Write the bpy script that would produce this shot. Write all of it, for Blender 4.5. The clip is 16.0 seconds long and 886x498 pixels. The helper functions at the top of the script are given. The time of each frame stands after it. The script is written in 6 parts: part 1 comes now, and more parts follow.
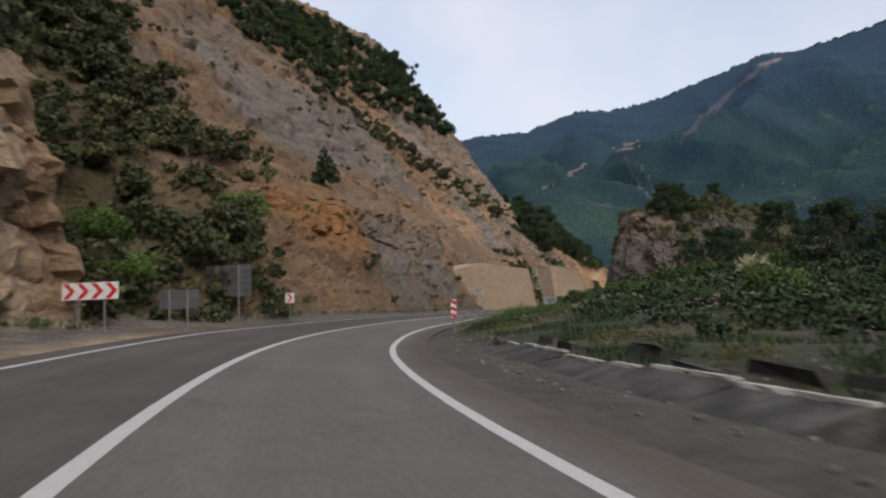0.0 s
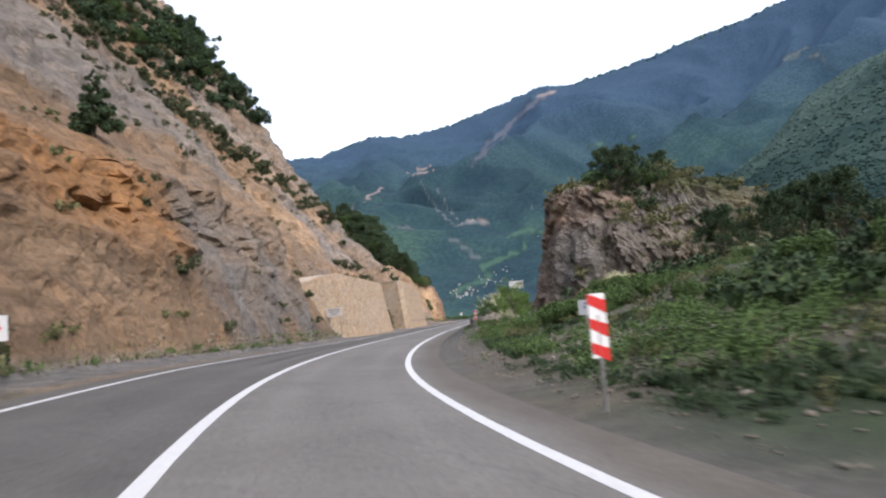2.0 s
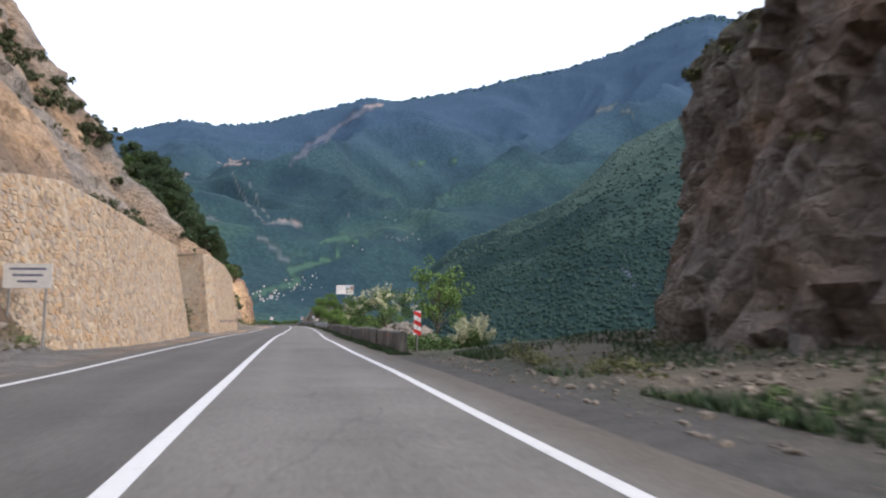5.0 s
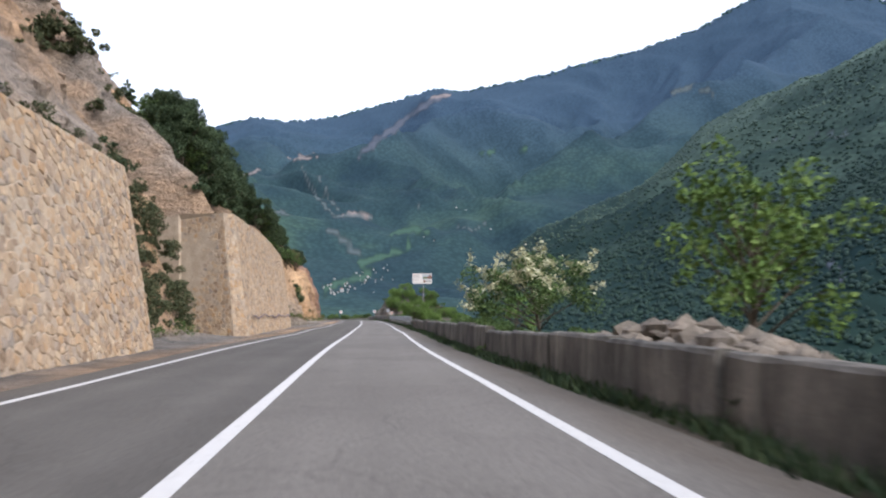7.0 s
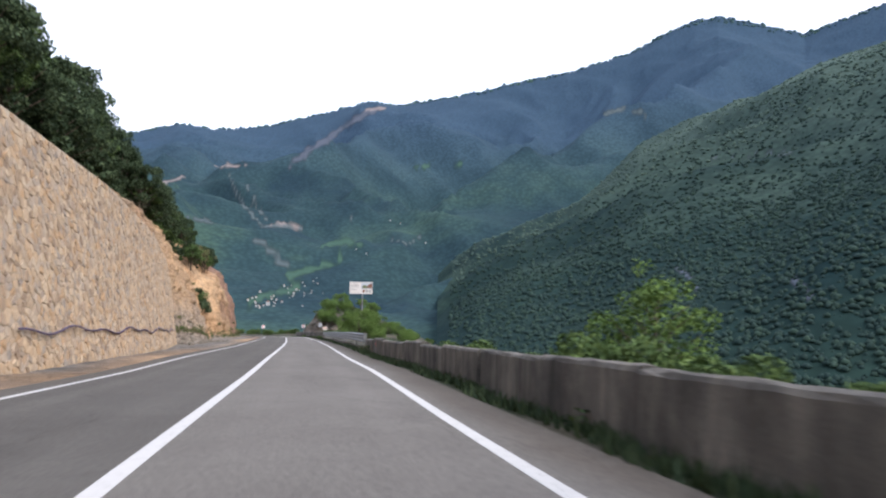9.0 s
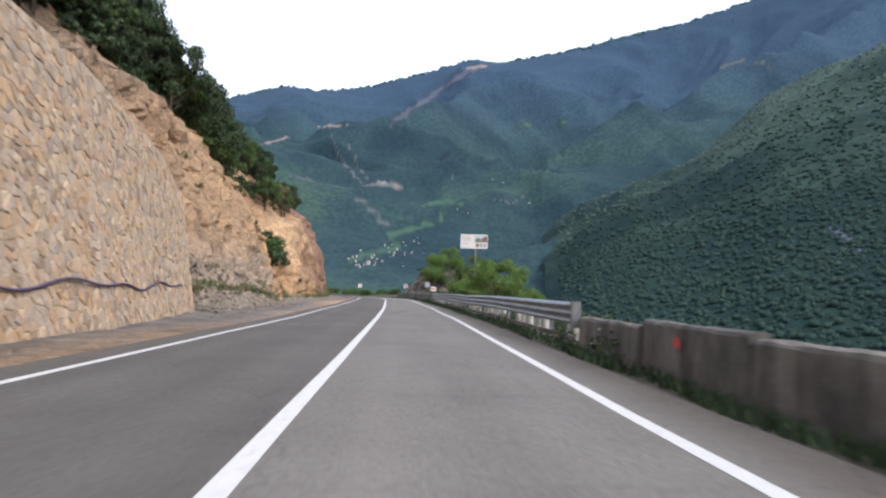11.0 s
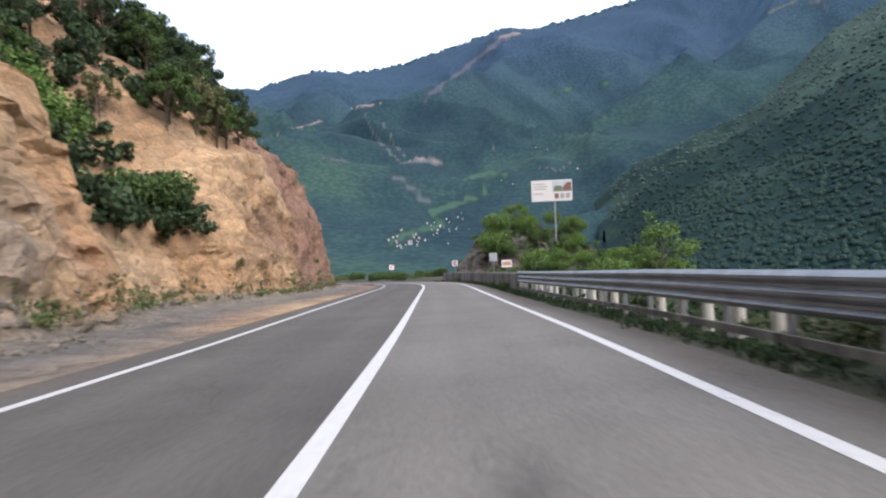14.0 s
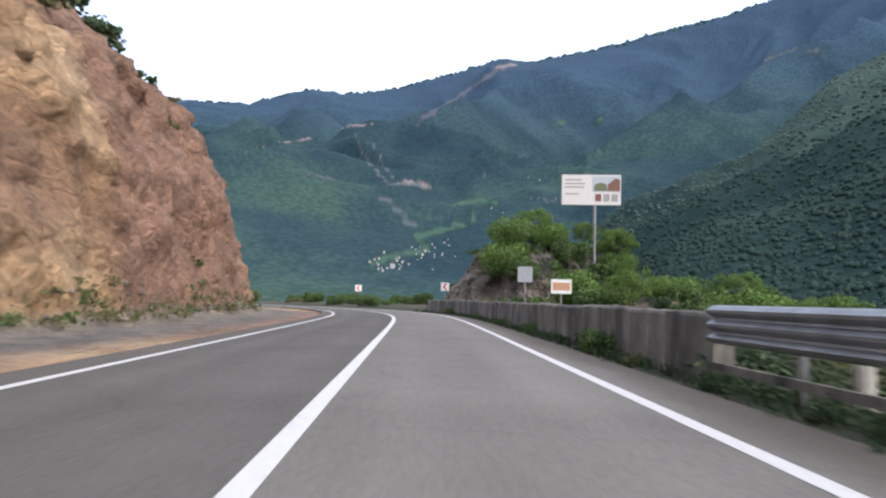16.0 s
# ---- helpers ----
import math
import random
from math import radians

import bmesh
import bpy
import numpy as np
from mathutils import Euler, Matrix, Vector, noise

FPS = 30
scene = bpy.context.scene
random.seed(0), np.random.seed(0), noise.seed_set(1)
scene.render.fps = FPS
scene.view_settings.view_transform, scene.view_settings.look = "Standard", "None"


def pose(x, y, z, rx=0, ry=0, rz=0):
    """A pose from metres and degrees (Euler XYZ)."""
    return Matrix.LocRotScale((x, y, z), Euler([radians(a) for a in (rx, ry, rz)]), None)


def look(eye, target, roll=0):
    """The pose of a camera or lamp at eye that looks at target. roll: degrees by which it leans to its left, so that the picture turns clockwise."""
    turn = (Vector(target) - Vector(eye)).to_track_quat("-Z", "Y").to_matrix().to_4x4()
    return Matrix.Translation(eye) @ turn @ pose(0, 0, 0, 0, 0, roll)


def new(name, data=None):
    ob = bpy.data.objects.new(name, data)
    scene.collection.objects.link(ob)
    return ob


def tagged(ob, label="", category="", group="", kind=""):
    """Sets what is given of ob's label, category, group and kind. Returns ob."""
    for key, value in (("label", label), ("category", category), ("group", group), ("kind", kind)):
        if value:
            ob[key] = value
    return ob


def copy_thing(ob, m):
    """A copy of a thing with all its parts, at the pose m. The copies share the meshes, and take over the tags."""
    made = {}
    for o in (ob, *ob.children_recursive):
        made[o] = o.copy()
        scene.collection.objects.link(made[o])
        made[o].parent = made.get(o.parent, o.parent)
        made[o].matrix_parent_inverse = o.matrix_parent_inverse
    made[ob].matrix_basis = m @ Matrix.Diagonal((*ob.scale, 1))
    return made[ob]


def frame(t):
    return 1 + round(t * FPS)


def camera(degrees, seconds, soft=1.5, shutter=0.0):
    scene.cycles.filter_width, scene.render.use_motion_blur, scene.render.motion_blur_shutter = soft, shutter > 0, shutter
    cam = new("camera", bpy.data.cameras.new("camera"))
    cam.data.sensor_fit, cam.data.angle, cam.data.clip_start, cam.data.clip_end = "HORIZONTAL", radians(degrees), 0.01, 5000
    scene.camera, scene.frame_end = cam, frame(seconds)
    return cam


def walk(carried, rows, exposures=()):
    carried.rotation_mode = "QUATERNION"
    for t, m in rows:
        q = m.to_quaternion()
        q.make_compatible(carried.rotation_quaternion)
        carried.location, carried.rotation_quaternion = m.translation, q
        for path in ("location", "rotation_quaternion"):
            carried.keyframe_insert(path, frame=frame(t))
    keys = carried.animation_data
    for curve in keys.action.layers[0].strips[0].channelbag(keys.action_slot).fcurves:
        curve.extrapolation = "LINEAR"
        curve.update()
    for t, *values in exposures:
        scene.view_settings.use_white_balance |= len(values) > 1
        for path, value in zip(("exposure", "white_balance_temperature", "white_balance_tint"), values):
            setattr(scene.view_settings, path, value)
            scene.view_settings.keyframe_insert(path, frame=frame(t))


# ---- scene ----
# ---------------------------------------------------------------- camera and its way
cam = camera(61.96, 16.0, soft=2.2, shutter=0.35)

# seconds, x, y, z, heading, rise, lean
PATH = [
    (0.0, 1.38, 8.21, 1.064, -13.23, 4.23, -1.87),
    (0.5, 1.29, 14.99, 1.048, -16.87, 5.10, -2.48),
    (1.0, 1.52, 21.76, 1.061, -19.54, 4.88, -2.80),
    (1.5, 2.17, 28.63, 1.037, -24.02, 3.76, -4.05),
    (2.0, 3.37, 35.52, 1.088, -29.23, 5.34, -4.94),
    (2.5, 5.19, 42.26, 1.095, -31.70, 5.38, -4.44),
    (3.0, 7.49, 48.68, 1.041, -37.07, 3.18, -5.48),
    (3.5, 10.29, 55.14, 1.070, -40.16, 3.33, -3.68),
    (3.7, 11.42, 57.77, 1.075, -40.79, 4.50, -2.99),
    (5.8, 26.59, 83.01, 1.156, -44.96, 6.25, 1.33),
    (6.0, 28.10, 85.33, 1.165, -44.54, 6.90, 1.15),
    (6.5, 31.87, 91.11, 1.141, -41.36, 4.74, -0.02),
    (7.0, 35.51, 96.83, 1.187, -38.92, 5.14, -0.02),
    (7.5, 39.09, 102.42, 1.180, -38.21, 5.32, 0.82),
    (8.0, 42.69, 108.12, 1.200, -43.64, 4.74, 1.01),
    (8.2, 44.26, 110.34, 1.194, -44.54, 5.68, 0.82),
    (10.3, 59.40, 133.83, 1.190, -42.55, 7.14, 1.39),
    (10.5, 60.93, 136.11, 1.180, -40.55, 6.28, 1.02),
    (11.0, 64.77, 141.82, 1.209, -36.68, 3.37, 1.72),
    (11.5, 68.67, 147.51, 1.186, -35.25, 1.75, 0.30),
    (12.0, 72.56, 153.23, 1.185, -34.61, 2.75, -0.29),
    (12.5, 76.27, 158.91, 1.184, -33.62, 2.65, -0.68),
    (13.0, 80.03, 164.65, 1.204, -33.70, 2.95, -1.58),
    (13.5, 83.75, 170.44, 1.214, -33.57, 2.54, -1.95),
    (14.0, 87.44, 176.26, 1.230, -33.24, 1.72, -2.00),
    (14.5, 91.13, 182.08, 1.167, -34.10, 1.98, -2.01),
    (15.0, 94.75, 187.73, 1.140, -34.40, 2.52, -1.62),
    (15.5, 98.38, 193.36, 1.120, -34.44, 2.86, 1.02),
    (16.0, 102.08, 199.00, 1.077, -34.47, 3.89, 1.39),
]


def seen_from(x, y, z, yaw, rise, lean):
    a, e = radians(yaw), radians(rise)
    way = Vector((-math.sin(a) * math.cos(e), math.cos(a) * math.cos(e), math.sin(e)))
    return look((x, y, z), Vector((x, y, z)) + way, lean)


walk(cam, [(row[0], seen_from(*row[1:])) for row in PATH],
     exposures=[(0.0, 0.5, 6550, 10), (0.5, 0.62, 6550, 10), (0.9, 0.48, 6550, 10), (1.1, 0.7, 6450, 10), (1.5, 1.4, 6250, 10), (2.0, 1.58, 6150, 11), (2.6, 1.56, 6150, 11), (3.1, 1.46, 6150, 11), (3.7, 1.44, 6150, 11), (5.8, 1.56, 6150, 11), (16.0, 1.58, 6150, 11)])

# ---------------------------------------------------------------- world, sun
SUN_HIGH, SUN_TURN = radians(38), radians(170)
world = bpy.data.worlds.new("evening_sky")
scene.world = world
world.use_nodes = True
wn, wl = world.node_tree.nodes, world.node_tree.links
sky = wn.new("ShaderNodeTexSky")
sky.sky_type = "NISHITA"
sky.sun_disc = False
sky.sun_elevation, sky.sun_rotation = SUN_HIGH, SUN_TURN
sky.air_density, sky.dust_density, sky.ozone_density = 1.0, 3.0, 1.0
wn["Background"].inputs["Strength"].default_value = 0.15
veil = wn.new("ShaderNodeMix")  # a thin even cloud layer before the clear sky
veil.data_type = "RGBA"
veil.inputs["B"].default_value = (4.0, 4.02, 4.35, 1)
banks = wn.new("ShaderNodeTexNoise")
banks.inputs["Scale"].default_value, banks.inputs["Detail"].default_value = 2.6, 4
thick = wn.new("ShaderNodeMapRange")
thick.inputs["From Min"].default_value, thick.inputs["From Max"].default_value = 0.35, 0.65
thick.inputs["To Min"].default_value, thick.inputs["To Max"].default_value = 0.45, 0.85
wl.new(wn.new("ShaderNodeTexCoord").outputs["Generated"], banks.inputs["Vector"])
wl.new(banks.outputs["Fac"], thick.inputs["Value"])
wl.new(thick.outputs["Result"], veil.inputs["Factor"])
wl.new(sky.outputs["Color"], veil.inputs["A"])
wl.new(veil.outputs["Result"], wn["Background"].inputs["Color"])
sun = new("sun", bpy.data.lights.new("sun", "SUN"))
sun.data.energy, sun.data.angle, sun.data.color = 0.8, radians(40), (1.0, 0.95, 0.89)
sun.matrix_world = look((0, 0, 0), (-math.sin(SUN_TURN) * math.cos(SUN_HIGH), -math.cos(SUN_TURN) * math.cos(SUN_HIGH), -math.sin(SUN_HIGH)))


# ---------------------------------------------------------------- helpers
def part(name, bm, material, parent=None, label=""):
    me = bpy.data.meshes.new(name)
    bm.to_mesh(me)
    bm.free()
    return placed(name, me, material, parent, label)


def placed(name, me, material, parent=None, label=""):
    ob = new(name, me)
    if material is not None and not me.materials:
        me.materials.append(material)
    if parent is not None:
        ob.parent = parent
    if label:
        ob["label"] = label
    return ob


def thing(name, m, label, category, group="", kind=""):
    ob = new(name)
    ob.matrix_world = m
    return tagged(ob, label, category, group, kind)


def mesh_of(name, verts, faces, smooth=True):
    me = bpy.data.meshes.new(name)
    me.from_pydata([tuple(v) for v in np.asarray(verts, float)], [], [tuple(int(i) for i in fc) for fc in faces])
    if smooth:
        me.polygons.foreach_set("use_smooth", [True] * len(me.polygons))
    me.update()
    return me


def grid_faces(rows, cols):
    a = np.arange(rows * cols).reshape(rows, cols)
    return np.stack([a[:-1, :-1], a[:-1, 1:], a[1:, 1:], a[1:, :-1]], -1).reshape(-1, 4)


def hashed(i, j, k, seed):
    n = (i * 374761393 + j * 668265263 + k * 2147483647 + seed * 1274126177) & 0xFFFFFFFF
    n = ((n ^ (n >> 13)) * 1274126177) & 0xFFFFFFFF
    return ((n ^ (n >> 16)) & 0xFFFFFF) / float(0xFFFFFF)


def value_noise(x, y, z, seed=0):
    x, y, z = np.broadcast_arrays(np.asarray(x, float), y, z)
    i, j, k = (np.floor(v).astype(np.int64) for v in (x, y, z))
    u, v, w = x - i, y - j, z - k
    u, v, w = (t * t * (3 - 2 * t) for t in (u, v, w))
    out = 0
    for di in (0, 1):
        for dj in (0, 1):
            for dk in (0, 1):
                out = out + hashed(i + di, j + dj, k + dk, seed) * (u if di else 1 - u) * (v if dj else 1 - v) * (w if dk else 1 - w)
    return out * 2 - 1


def fbm(x, y, z, octaves=4, seed=0, ridged=False):
    total, amp, norm = 0, 1.0, 0
    for o in range(octaves):
        n = value_noise(x * 2**o, y * 2**o, z * 2**o, seed + o)
        total, norm, amp = total + amp * (1 - 2 * np.abs(n) if ridged else n), norm + amp, amp * 0.5
    return total / norm


def facets(x, y, z, seed=0):
    """Broken rock: each cell of a jittered lattice has a height and a tilt of its own."""
    i, j, k = (np.floor(v).astype(np.int64) for v in (x, y, z))
    best, out = np.full(x.shape, 9.0), np.zeros(x.shape)
    for di in (-1, 0, 1):
        for dj in (-1, 0, 1):
            for dk in (-1, 0, 1):
                a, b, c = i + di, j + dj, k + dk
                dx, dy, dz = x - a - hashed(a, b, c, seed), y - b - hashed(a, b, c, seed + 1), z - c - hashed(a, b, c, seed + 2)
                near = dx * dx + dy * dy + dz * dz
                u, v, w = hashed(a, b, c, seed + 3), hashed(a, b, c, seed + 4), hashed(a, b, c, seed + 5)
                val = (u * 2 - 1) * 0.7 + (v * 2 - 1) * (dx + dy) * 0.9 + (w * 2 - 1) * dz * 0.9
                closer = near < best
                best, out = np.where(closer, near, best), np.where(closer, val, out)
    return out


# ---------------------------------------------------------------- materials
def material(name, rough=0.9, metal=0.0):
    mat = bpy.data.materials.new(name)
    mat.use_nodes = True
    b = mat.node_tree.nodes["Principled BSDF"]
    b.inputs["Roughness"].default_value, b.inputs["Metallic"].default_value = rough, metal
    b.inputs["Specular IOR Level"].default_value = 0.3
    return mat, mat.node_tree.nodes, mat.node_tree.links, b


def ramp(nt, links, source, stops):
    r = nt.new("ShaderNodeValToRGB")
    e = r.color_ramp.elements
    while len(e) < len(stops):
        e.new(0.5)
    for el, (p, c) in zip(e, stops):
        el.position, el.color = p, (*c, 1)
    links.new(source, r.inputs["Fac"])
    return r.outputs["Color"]


def noise_of(nt, links, scale, detail=4, rough=0.55, coords=None, distortion=0.0):
    n = nt.new("ShaderNodeTexNoise")
    n.inputs["Scale"].default_value, n.inputs["Detail"].default_value = scale, detail
    n.inputs["Roughness"].default_value, n.inputs["Distortion"].default_value = rough, distortion
    if coords is not None:
        links.new(coords, n.inputs["Vector"])
    return n.outputs["Fac"]


def mix(nt, links, kind, fac, a, b):
    m = nt.new("ShaderNodeMix")
    m.data_type, m.blend_type, m.clamp_factor = "RGBA", kind, True
    for sock, v in ((m.inputs["Factor"], fac), (m.inputs["A"], a), (m.inputs["B"], b)):
        if isinstance(v, (int, float)):
            sock.default_value = v
        elif isinstance(v, tuple):
            sock.default_value = (*v, 1)
        else:
            links.new(v, sock)
    return m.outputs["Result"]


def bump(nt, links, b, height, strength, distance):
    n = nt.new("ShaderNodeBump")
    n.inputs["Strength"].default_value, n.inputs["Distance"].default_value = strength, distance
    links.new(height, n.inputs["Height"])
    links.new(n.outputs["Normal"], b.inputs["Normal"])


def coords_of(nt, links, stretch=None):
    c = nt.new("ShaderNodeTexCoord").outputs["Object"]
    if stretch:
        m = nt.new("ShaderNodeMapping")
        m.inputs["Scale"].default_value = stretch
        links.new(c, m.inputs["Vector"])
        c = m.outputs["Vector"]
    return c


def mottled(name, stops, scale, fine, rough=0.9, metal=0.0, relief=0.3, depth=0.02, contrast=0.35, stretch=None):
    """A surface of two scales: patches that run through the stops, and a fine grain over them."""
    mat, nt, links, b = material(name, rough, metal)
    c = coords_of(nt, links, stretch)
    base = ramp(nt, links, noise_of(nt, links, scale, 5, 0.6, c), stops)
    grain = noise_of(nt, links, fine, 4, 0.65, c)
    dark = ramp(nt, links, grain, [(0.3, (1 - contrast,) * 3), (0.7, (1 + contrast * 0.2,) * 3)])
    links.new(mix(nt, links, "MULTIPLY", 1.0, base, dark), b.inputs["Base Color"])
    if relief:
        bump(nt, links, b, grain, relief, depth)
    return mat


def plain(name, colour, rough=0.6, metal=0.0, wear=0.12, scale=6.0):
    lo = tuple(v * (1 - wear) for v in colour)
    hi = tuple(min(1, v * (1 + wear * 0.5)) for v in colour)
    return mottled(name, [(0.35, lo), (0.65, hi)], scale, scale * 12, rough, metal, 0.1, 0.004, wear)


def asphalt_material():
    mat, nt, links, b = material("asphalt", 0.85)
    b.inputs["Specular IOR Level"].default_value = 0.12
    c = coords_of(nt, links)
    base = ramp(nt, links, noise_of(nt, links, 0.25, 4, 0.6, c), [(0.35, (0.118, 0.108, 0.097)), (0.65, (0.141, 0.130, 0.117))])
    grain = noise_of(nt, links, 60, 3, 0.7, c)
    col = mix(nt, links, "MULTIPLY", 0.7, base, ramp(nt, links, grain, [(0.35, (0.65,) * 3), (0.68, (1.15,) * 3)]))
    worn = nt.new("ShaderNodeAttribute")
    worn.attribute_name = "wear"
    col = mix(nt, links, "MULTIPLY", 1.0, col, worn.outputs["Color"])
    blots = noise_of(nt, links, 1.1, 6, 0.7, c, 0.6)
    col = mix(nt, links, "MULTIPLY", 0.6, col, ramp(nt, links, blots, [(0.30, (0.84,) * 3), (0.45, (1.0,) * 3), (0.7, (1.05,) * 3)]))
    chips = noise_of(nt, links, 14, 5, 0.8, c)
    col = mix(nt, links, "MULTIPLY", 0.8, col, ramp(nt, links, chips, [(0.36, (0.70,) * 3), (0.5, (1.0,) * 3), (0.64, (1.22,) * 3)]))
    crack = nt.new("ShaderNodeTexVoronoi")
    crack.feature = "DISTANCE_TO_EDGE"
    crack.inputs["Scale"].default_value = 0.22
    bent = nt.new("ShaderNodeVectorMath")
    bent.operation = "ADD"
    wob = nt.new("ShaderNodeTexNoise")
    wob.inputs["Scale"].default_value, wob.inputs["Detail"].default_value = 0.8, 5
    links.new(c, wob.inputs["Vector"])
    links.new(c, bent.inputs[0])
    links.new(wob.outputs["Color"], bent.inputs[1])
    links.new(bent.outputs["Vector"], crack.inputs["Vector"])
    col = mix(nt, links, "MULTIPLY", 0.3, col, ramp(nt, links, crack.outputs["Distance"], [(0.0, (0.35,) * 3), (0.006, (1.0,) * 3)]))
    links.new(col, b.inputs["Base Color"])
    bump(nt, links, b, grain, 0.25, 0.004)
    return mat


def line_material():
    mat, nt, links, b = material("road_paint", 0.6)
    c = coords_of(nt, links)
    worn = noise_of(nt, links, 9, 6, 0.75, c)
    links.new(ramp(nt, links, worn, [(0.30, (0.27, 0.26, 0.245)), (0.42, (0.50, 0.485, 0.465)), (0.7, (0.57, 0.555, 0.535))]), b.inputs["Base Color"])
    bump(nt, links, b, noise_of(nt, links, 60, 3, 0.7, c), 0.2, 0.003)
    return mat


def rock_material():
    """Cut rock: the colour attribute 'stone' names the bed, blocks, strata and cracks run over it."""
    mat, nt, links, b = material("cut_rock", 0.92)
    c = coords_of(nt, links)
    bed = nt.new("ShaderNodeAttribute")
    bed.attribute_name = "stone"
    warp = nt.new("ShaderNodeTexNoise")
    warp.inputs["Scale"].default_value, warp.inputs["Detail"].default_value = 0.7, 4
    links.new(c, warp.inputs["Vector"])
    bent = nt.new("ShaderNodeMix")
    bent.data_type, bent.blend_type = "RGBA", "LINEAR_LIGHT"
    bent.inputs["Factor"].default_value = 0.5
    links.new(c, bent.inputs["A"])
    links.new(warp.outputs["Color"], bent.inputs["B"])
    w = bent.outputs["Result"]

    def blocks(scale, feature):
        v = nt.new("ShaderNodeTexVoronoi")
        v.feature = feature
        v.inputs["Scale"].default_value = scale
        links.new(w, v.inputs["Vector"])
        return v

    big, fine = blocks(0.55, "F1"), blocks(2.1, "F1")
    gap, hair = blocks(0.55, "DISTANCE_TO_EDGE"), blocks(2.1, "DISTANCE_TO_EDGE")
    strata = noise_of(nt, links, 1.3, 9, 0.72, coords_of(nt, links, (0.6, 0.6, 1.1)), 0.7)
    grit = noise_of(nt, links, 7.0, 6, 0.7, c)
    tone = ramp(nt, links, strata, [(0.28, (0.56, 0.54, 0.53)), (0.5, (0.97, 0.95, 0.93)), (0.70, (1.25, 1.19, 1.12))])
    col = mix(nt, links, "MULTIPLY", 1.0, bed.outputs["Color"], tone)
    for cell, amount in ((big, 0.40), (fine, 0.28)):
        sep = nt.new("ShaderNodeSeparateColor")
        links.new(cell.outputs["Color"], sep.inputs["Color"])
        col = mix(nt, links, "MULTIPLY", amount, col, ramp(nt, links, sep.outputs["Red"], [(0.0, (0.55, 0.54, 0.55)), (0.5, (0.95, 0.95, 0.95)), (1.0, (1.3, 1.22, 1.12))]))
    col = mix(nt, links, "MULTIPLY", 0.45, col, ramp(nt, links, gap.outputs["Distance"], [(0.0, (0.45,) * 3), (0.05, (1.0,) * 3)]))
    col = mix(nt, links, "MULTIPLY", 0.22, col, ramp(nt, links, hair.outputs["Distance"], [(0.0, (0.5,) * 3), (0.08, (1.0,) * 3)]))
    col = mix(nt, links, "MULTIPLY", 0.6, col, ramp(nt, links, grit, [(0.35, (0.65,) * 3), (0.65, (1.15,) * 3)]))
    links.new(col, b.inputs["Base Color"])
    relief = mix(nt, links, "MULTIPLY", 0.6, ramp(nt, links, strata, [(0.2, (0,) * 3), (0.8, (1,) * 3)]), ramp(nt, links, hair.outputs["Distance"], [(0.0, (0.2,) * 3), (0.25, (1.0,) * 3)]))
    bump(nt, links, b, relief, 0.9, 0.35)
    return mat


def soil_material():
    """Loose ground in the colours of its 'stone' attribute."""
    mat, nt, links, b = material("verge_soil", 0.95)
    c = coords_of(nt, links)
    bed = nt.new("ShaderNodeAttribute")
    bed.attribute_name = "stone"
    lumps, grit = noise_of(nt, links, 1.6, 6, 0.7, c), noise_of(nt, links, 14, 5, 0.7, c)
    col = mix(nt, links, "MULTIPLY", 0.9, bed.outputs["Color"], ramp(nt, links, lumps, [(0.3, (0.6, 0.6, 0.58)), (0.7, (1.25, 1.22, 1.15))]))
    col = mix(nt, links, "MULTIPLY", 0.8, col, ramp(nt, links, grit, [(0.32, (0.5,) * 3), (0.66, (1.25,) * 3)]))
    links.new(col, b.inputs["Base Color"])
    bump(nt, links, b, grit, 0.6, 0.06)
    return mat


